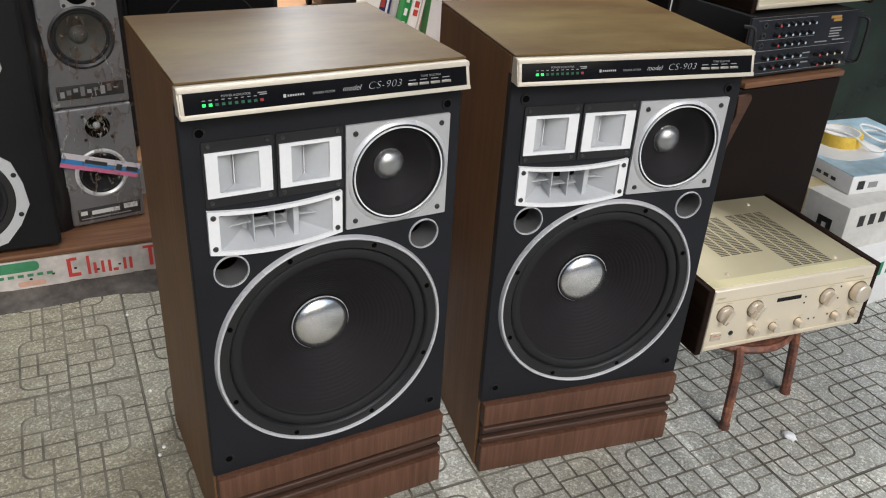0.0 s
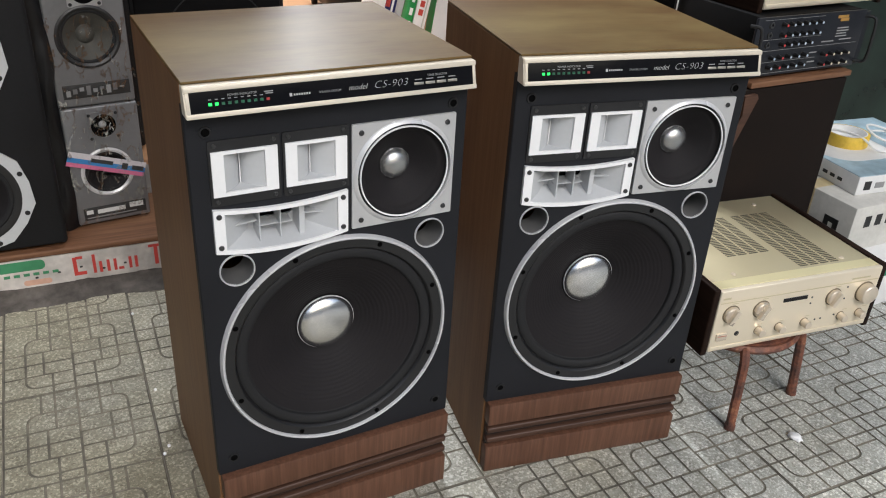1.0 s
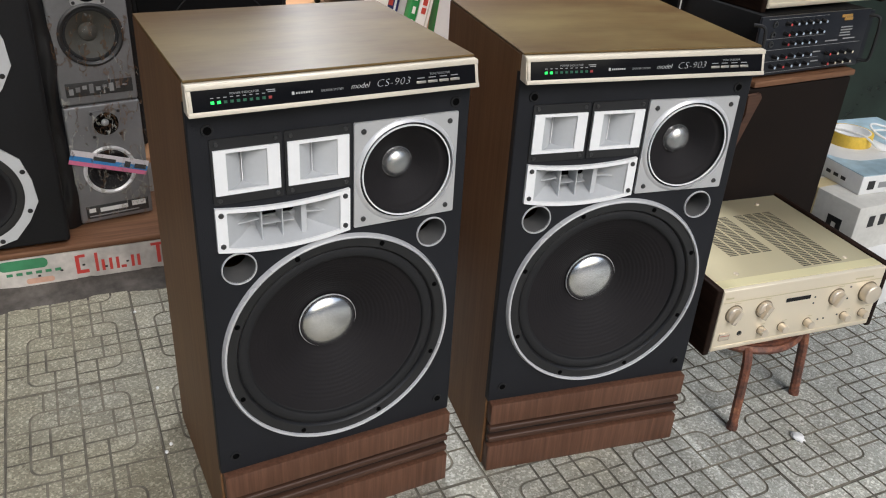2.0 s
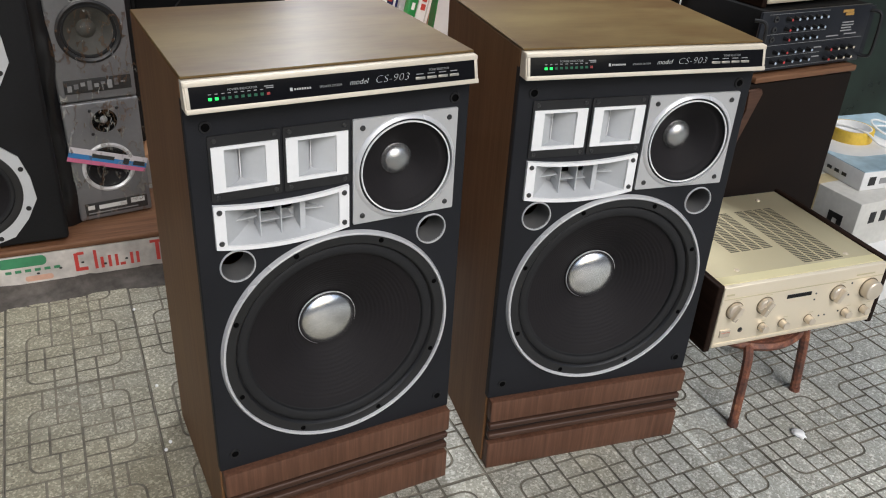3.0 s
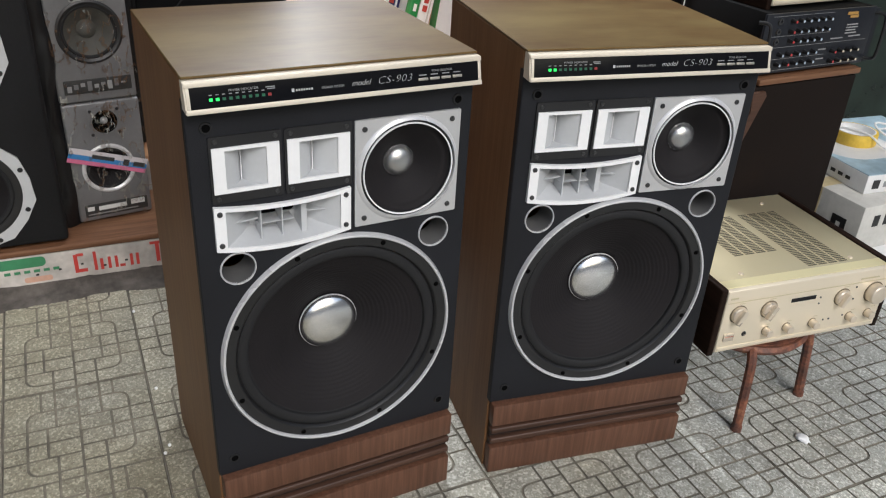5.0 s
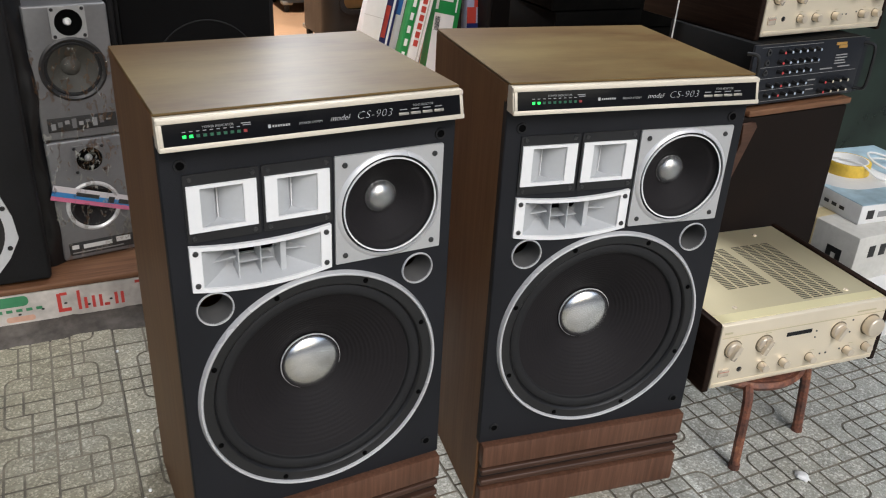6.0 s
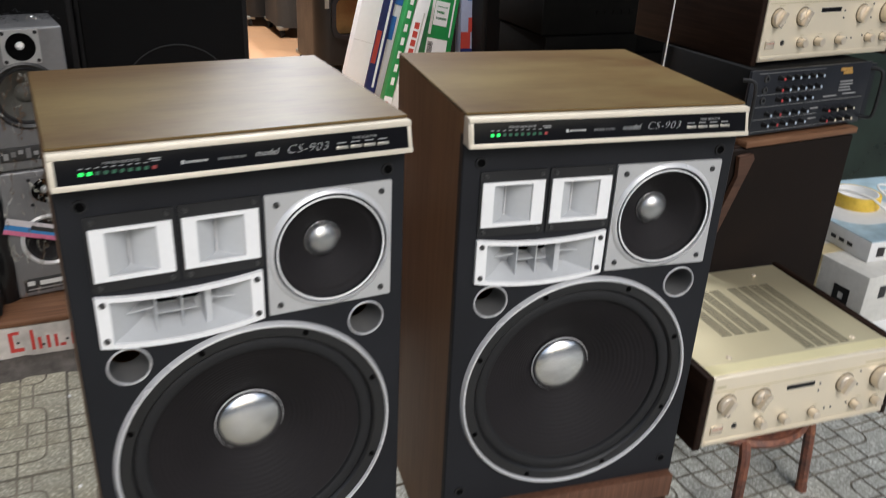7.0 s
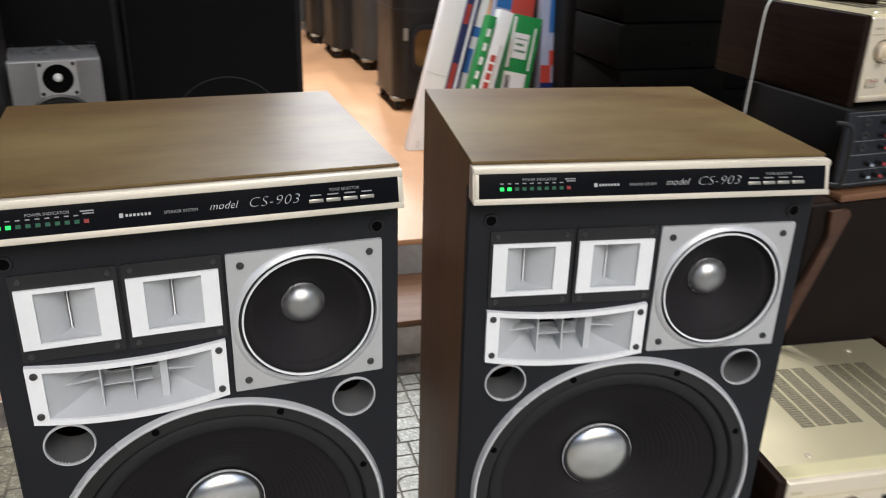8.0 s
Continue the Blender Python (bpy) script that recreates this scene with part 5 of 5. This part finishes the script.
# letter-sized bars: offset, width, height
for x, w, h in ((-0.372, 0.010, 0.056), (-0.362, 0.022, 0.010), (-0.322, 0.008, 0.058), (-0.306, 0.008, 0.034), (-0.286, 0.008, 0.036), (-0.268, 0.008, 0.036), (-0.256, 0.014, 0.008), (-0.228, 0.008, 0.036), (-0.212, 0.008, 0.036), (-0.158, 0.010, 0.056), (-0.128, 0.008, 0.04),
                (0.655, 0.010, 0.056)):
    part("letter_bar", bx(x, x + w, -0.0055, -0.0015, 0.046, 0.046 + h), BANNER_RED, banner)
for x in (-0.158, 0.655):
    part("letter_bar", bx(x - 0.014, x + 0.024, -0.0055, -0.0015, 0.1022, 0.110), BANNER_RED, banner)
part("letter_bar", bx(-0.364, -0.346, -0.0055, -0.0015, 0.096, 0.104), BANNER_RED, banner)
part("print_patch", slab(rounded(-0.56, -0.44, 0.082, 0.112, 0.013, 4), -0.0048, -0.0015), BANNER_GREEN, banner)
part("print_patch", slab(rounded(-0.50, -0.43, 0.036, 0.052, 0.007, 4), -0.0048, -0.0015), BANNER_PEACH, banner)
for k in range(6):
    part("letter_bar", bx(-0.545 + 0.024 * k, -0.545 + 0.024 * k + 0.015, -0.0056, -0.0015, 0.066, 0.074), BANNER_GREEN, banner)
for k in range(5):
    part("stain", slab(rounded(-0.47 + 0.057 * k, -0.462 + 0.057 * k, 0.055 + 0.007 * (k % 3), 0.060 + 0.007 * (k % 3), 0.0024, 3), -0.0058, -0.0015), INK, banner)

# litter and a wire on the pavement
blob = bmesh.new()
bmesh.ops.create_icosphere(blob, subdivisions=3, radius=1.0)
for v in blob.verts:
    n3 = v.co.normalized()
    rr = 1 + 0.5 * noise.noise(n3 * 2.1 + Vector((3, 1, 0)))
    v.co = Vector((n3.x * 0.013 * rr, n3.y * 0.017 * rr, max(0.0, 0.005 + n3.z * 0.006 * rr)))
piece("paper_scrap", blob, LAMP_WHITE, "small crumpled white scrap lying on the pavement", "litter", m=pose(1.035, -0.2425, 0.0))
for x, y in ((-0.285, 0.294), (-0.272, 0.315), (-0.262, 0.52), (-0.255, 0.87)):
    b = bmesh.new()
    bmesh.ops.create_icosphere(b, subdivisions=2, radius=0.004)
    piece("pebble", b, LAMP_WHITE, "tiny white pebble lying in a paving joint", "pebble", "white pebbles", m=pose(x, y, 0.003))
piece("wire", wire([(0.40, 0.36, 0.004), (0.43, 0.48, 0.004), (0.475, 0.60, 0.004), (0.52, 0.72, 0.004), (0.545, 0.86, 0.004), (0.60, 1.0, 0.004)], 0.003), RUBBER, "thin black wire lying on the pavement", "wire")

# ---- paving tiles ----
PITCH, GAP = 0.307, 0.0010
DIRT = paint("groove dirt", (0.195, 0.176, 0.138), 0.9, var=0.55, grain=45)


def inset(poly, d):
    """The outline drawn in by d (outline runs counter-clockwise)."""
    out = []
    n = len(poly)
    for i in range(n):
        p0, p1, p2 = (Vector(poly[k % n]) for k in (i - 1, i, i + 1))
        a, c = (p1 - p0).normalized(), (p2 - p1).normalized()
        na, nc = Vector((-a.y, a.x)), Vector((-c.y, c.x))
        s = na + nc
        out.append(p1 + s * (d / max(0.35, 1 + na.dot(nc))))
    return out


def tile_pads():
    """Half of the tile's pattern, u from the middle groove to the edge, v along the tile, both 0 to 1."""
    a, b, c, q = 0.31, 0.43, 0.69, 0.085
    rows = (0.0, 0.2, 0.40, 0.56, 0.72, 0.88, 1.0)
    pads = [[(0, v0), (u, v0), (u, v1), (0, v1)] for v0, v1, u in zip(rows, rows[1:], (a, a, b, b, a, a))]
    for v0, v1 in zip(rows[2:4], rows[3:5]):
        pads.append([(b, v0), (c, v0), (c, v1), (b, v1)])
        pads.append([(c, v0), (1, v0), (1, v1), (c, v1)])
    arc = [(math.sin(math.pi * k / 8), 1 - math.cos(math.pi * k / 8)) for k in range(5)]
    low = [(c - 2 * q + 2 * q * s, 0.2 + q * t) for s, t in arc]
    top = [(c - 2 * q + 2 * q * s, 0.88 - q * t) for s, t in arc]
    pads.append([(a, 0.2)] + low + [(c, 0.40), (a, 0.40)])
    pads.append([(a, 0), (0.5, 0), (0.5, 0.2), (a, 0.2)])
    pads.append([(0.5, 0), (1, 0), (1, 0.40), (c, 0.40)] + low[::-1] + [(0.5, 0.2)])
    pads.append([(a, 0.72), (c, 0.72)] + top[::-1] + [(a, 0.88)])
    pads.append([(a, 0.88)] + top + [(c, 0.72), (1, 0.72), (1, 1), (a, 1)])
    return pads


def tile_mesh(shift):
    """A square tile: flat pads parted by shallow grooves, two of them running in rounded loops."""
    side = PITCH - GAP
    bm = bx(-side / 2, side / 2, -side / 2, side / 2, -0.03, -0.0026)
    for sx in (-1, 1):
        for pad in tile_pads():
            pts = []
            for u, v in pad:
                v = v if v in (0, 1) else v + shift * sx
                pts.append((sx * u * side / 2, (v - 0.5) * side))
            if sx < 0:
                pts.reverse()
            lo = [bm.verts.new((p.x, p.y, -0.0026)) for p in inset(pts, 0.0019)]
            hi = [bm.verts.new((p.x, p.y, 0.0)) for p in inset(pts, 0.0027)]
            bm.faces.new(hi)
            for i in range(len(lo)):
                j = (i + 1) % len(lo)
                bm.faces.new((lo[i], lo[j], hi[j], hi[i]))
    me = bpy.data.meshes.new("paving_tile")
    bm.to_mesh(me)
    bm.free()
    me.materials.append(TILE)
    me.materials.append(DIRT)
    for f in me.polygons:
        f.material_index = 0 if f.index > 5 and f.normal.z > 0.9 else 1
    return me


pavement = tagged(new("pavement"), "grey terrazzo paving tiles with curved grooves and dirty joints", "pavement", "", "structure")
pavement.matrix_world = pose(0.614, -0.065, 0, 0, 0, -3)
tiles = [tile_mesh(0.03), tile_mesh(-0.03)]
rng = random.Random(4)
near = [(i, j) for i in range(-7, 7) for j in range(-5, 4)]
outer = [(i, j) for i in range(-10, 10) for j in range(-9, 4) if (i, j) not in near]
for i, j in near + outer:
    t = new("paving_tile", tiles[rng.randrange(2)])
    t.parent = pavement
    turned = 90 if i >= 0 else 0
    t.matrix_local = pose((i + 0.5) * PITCH, (j + 0.5) * PITCH, rng.uniform(-0.0012, 0.0006), rng.uniform(-0.2, 0.2), rng.uniform(-0.2, 0.2), turned + rng.choice((0, 180)))
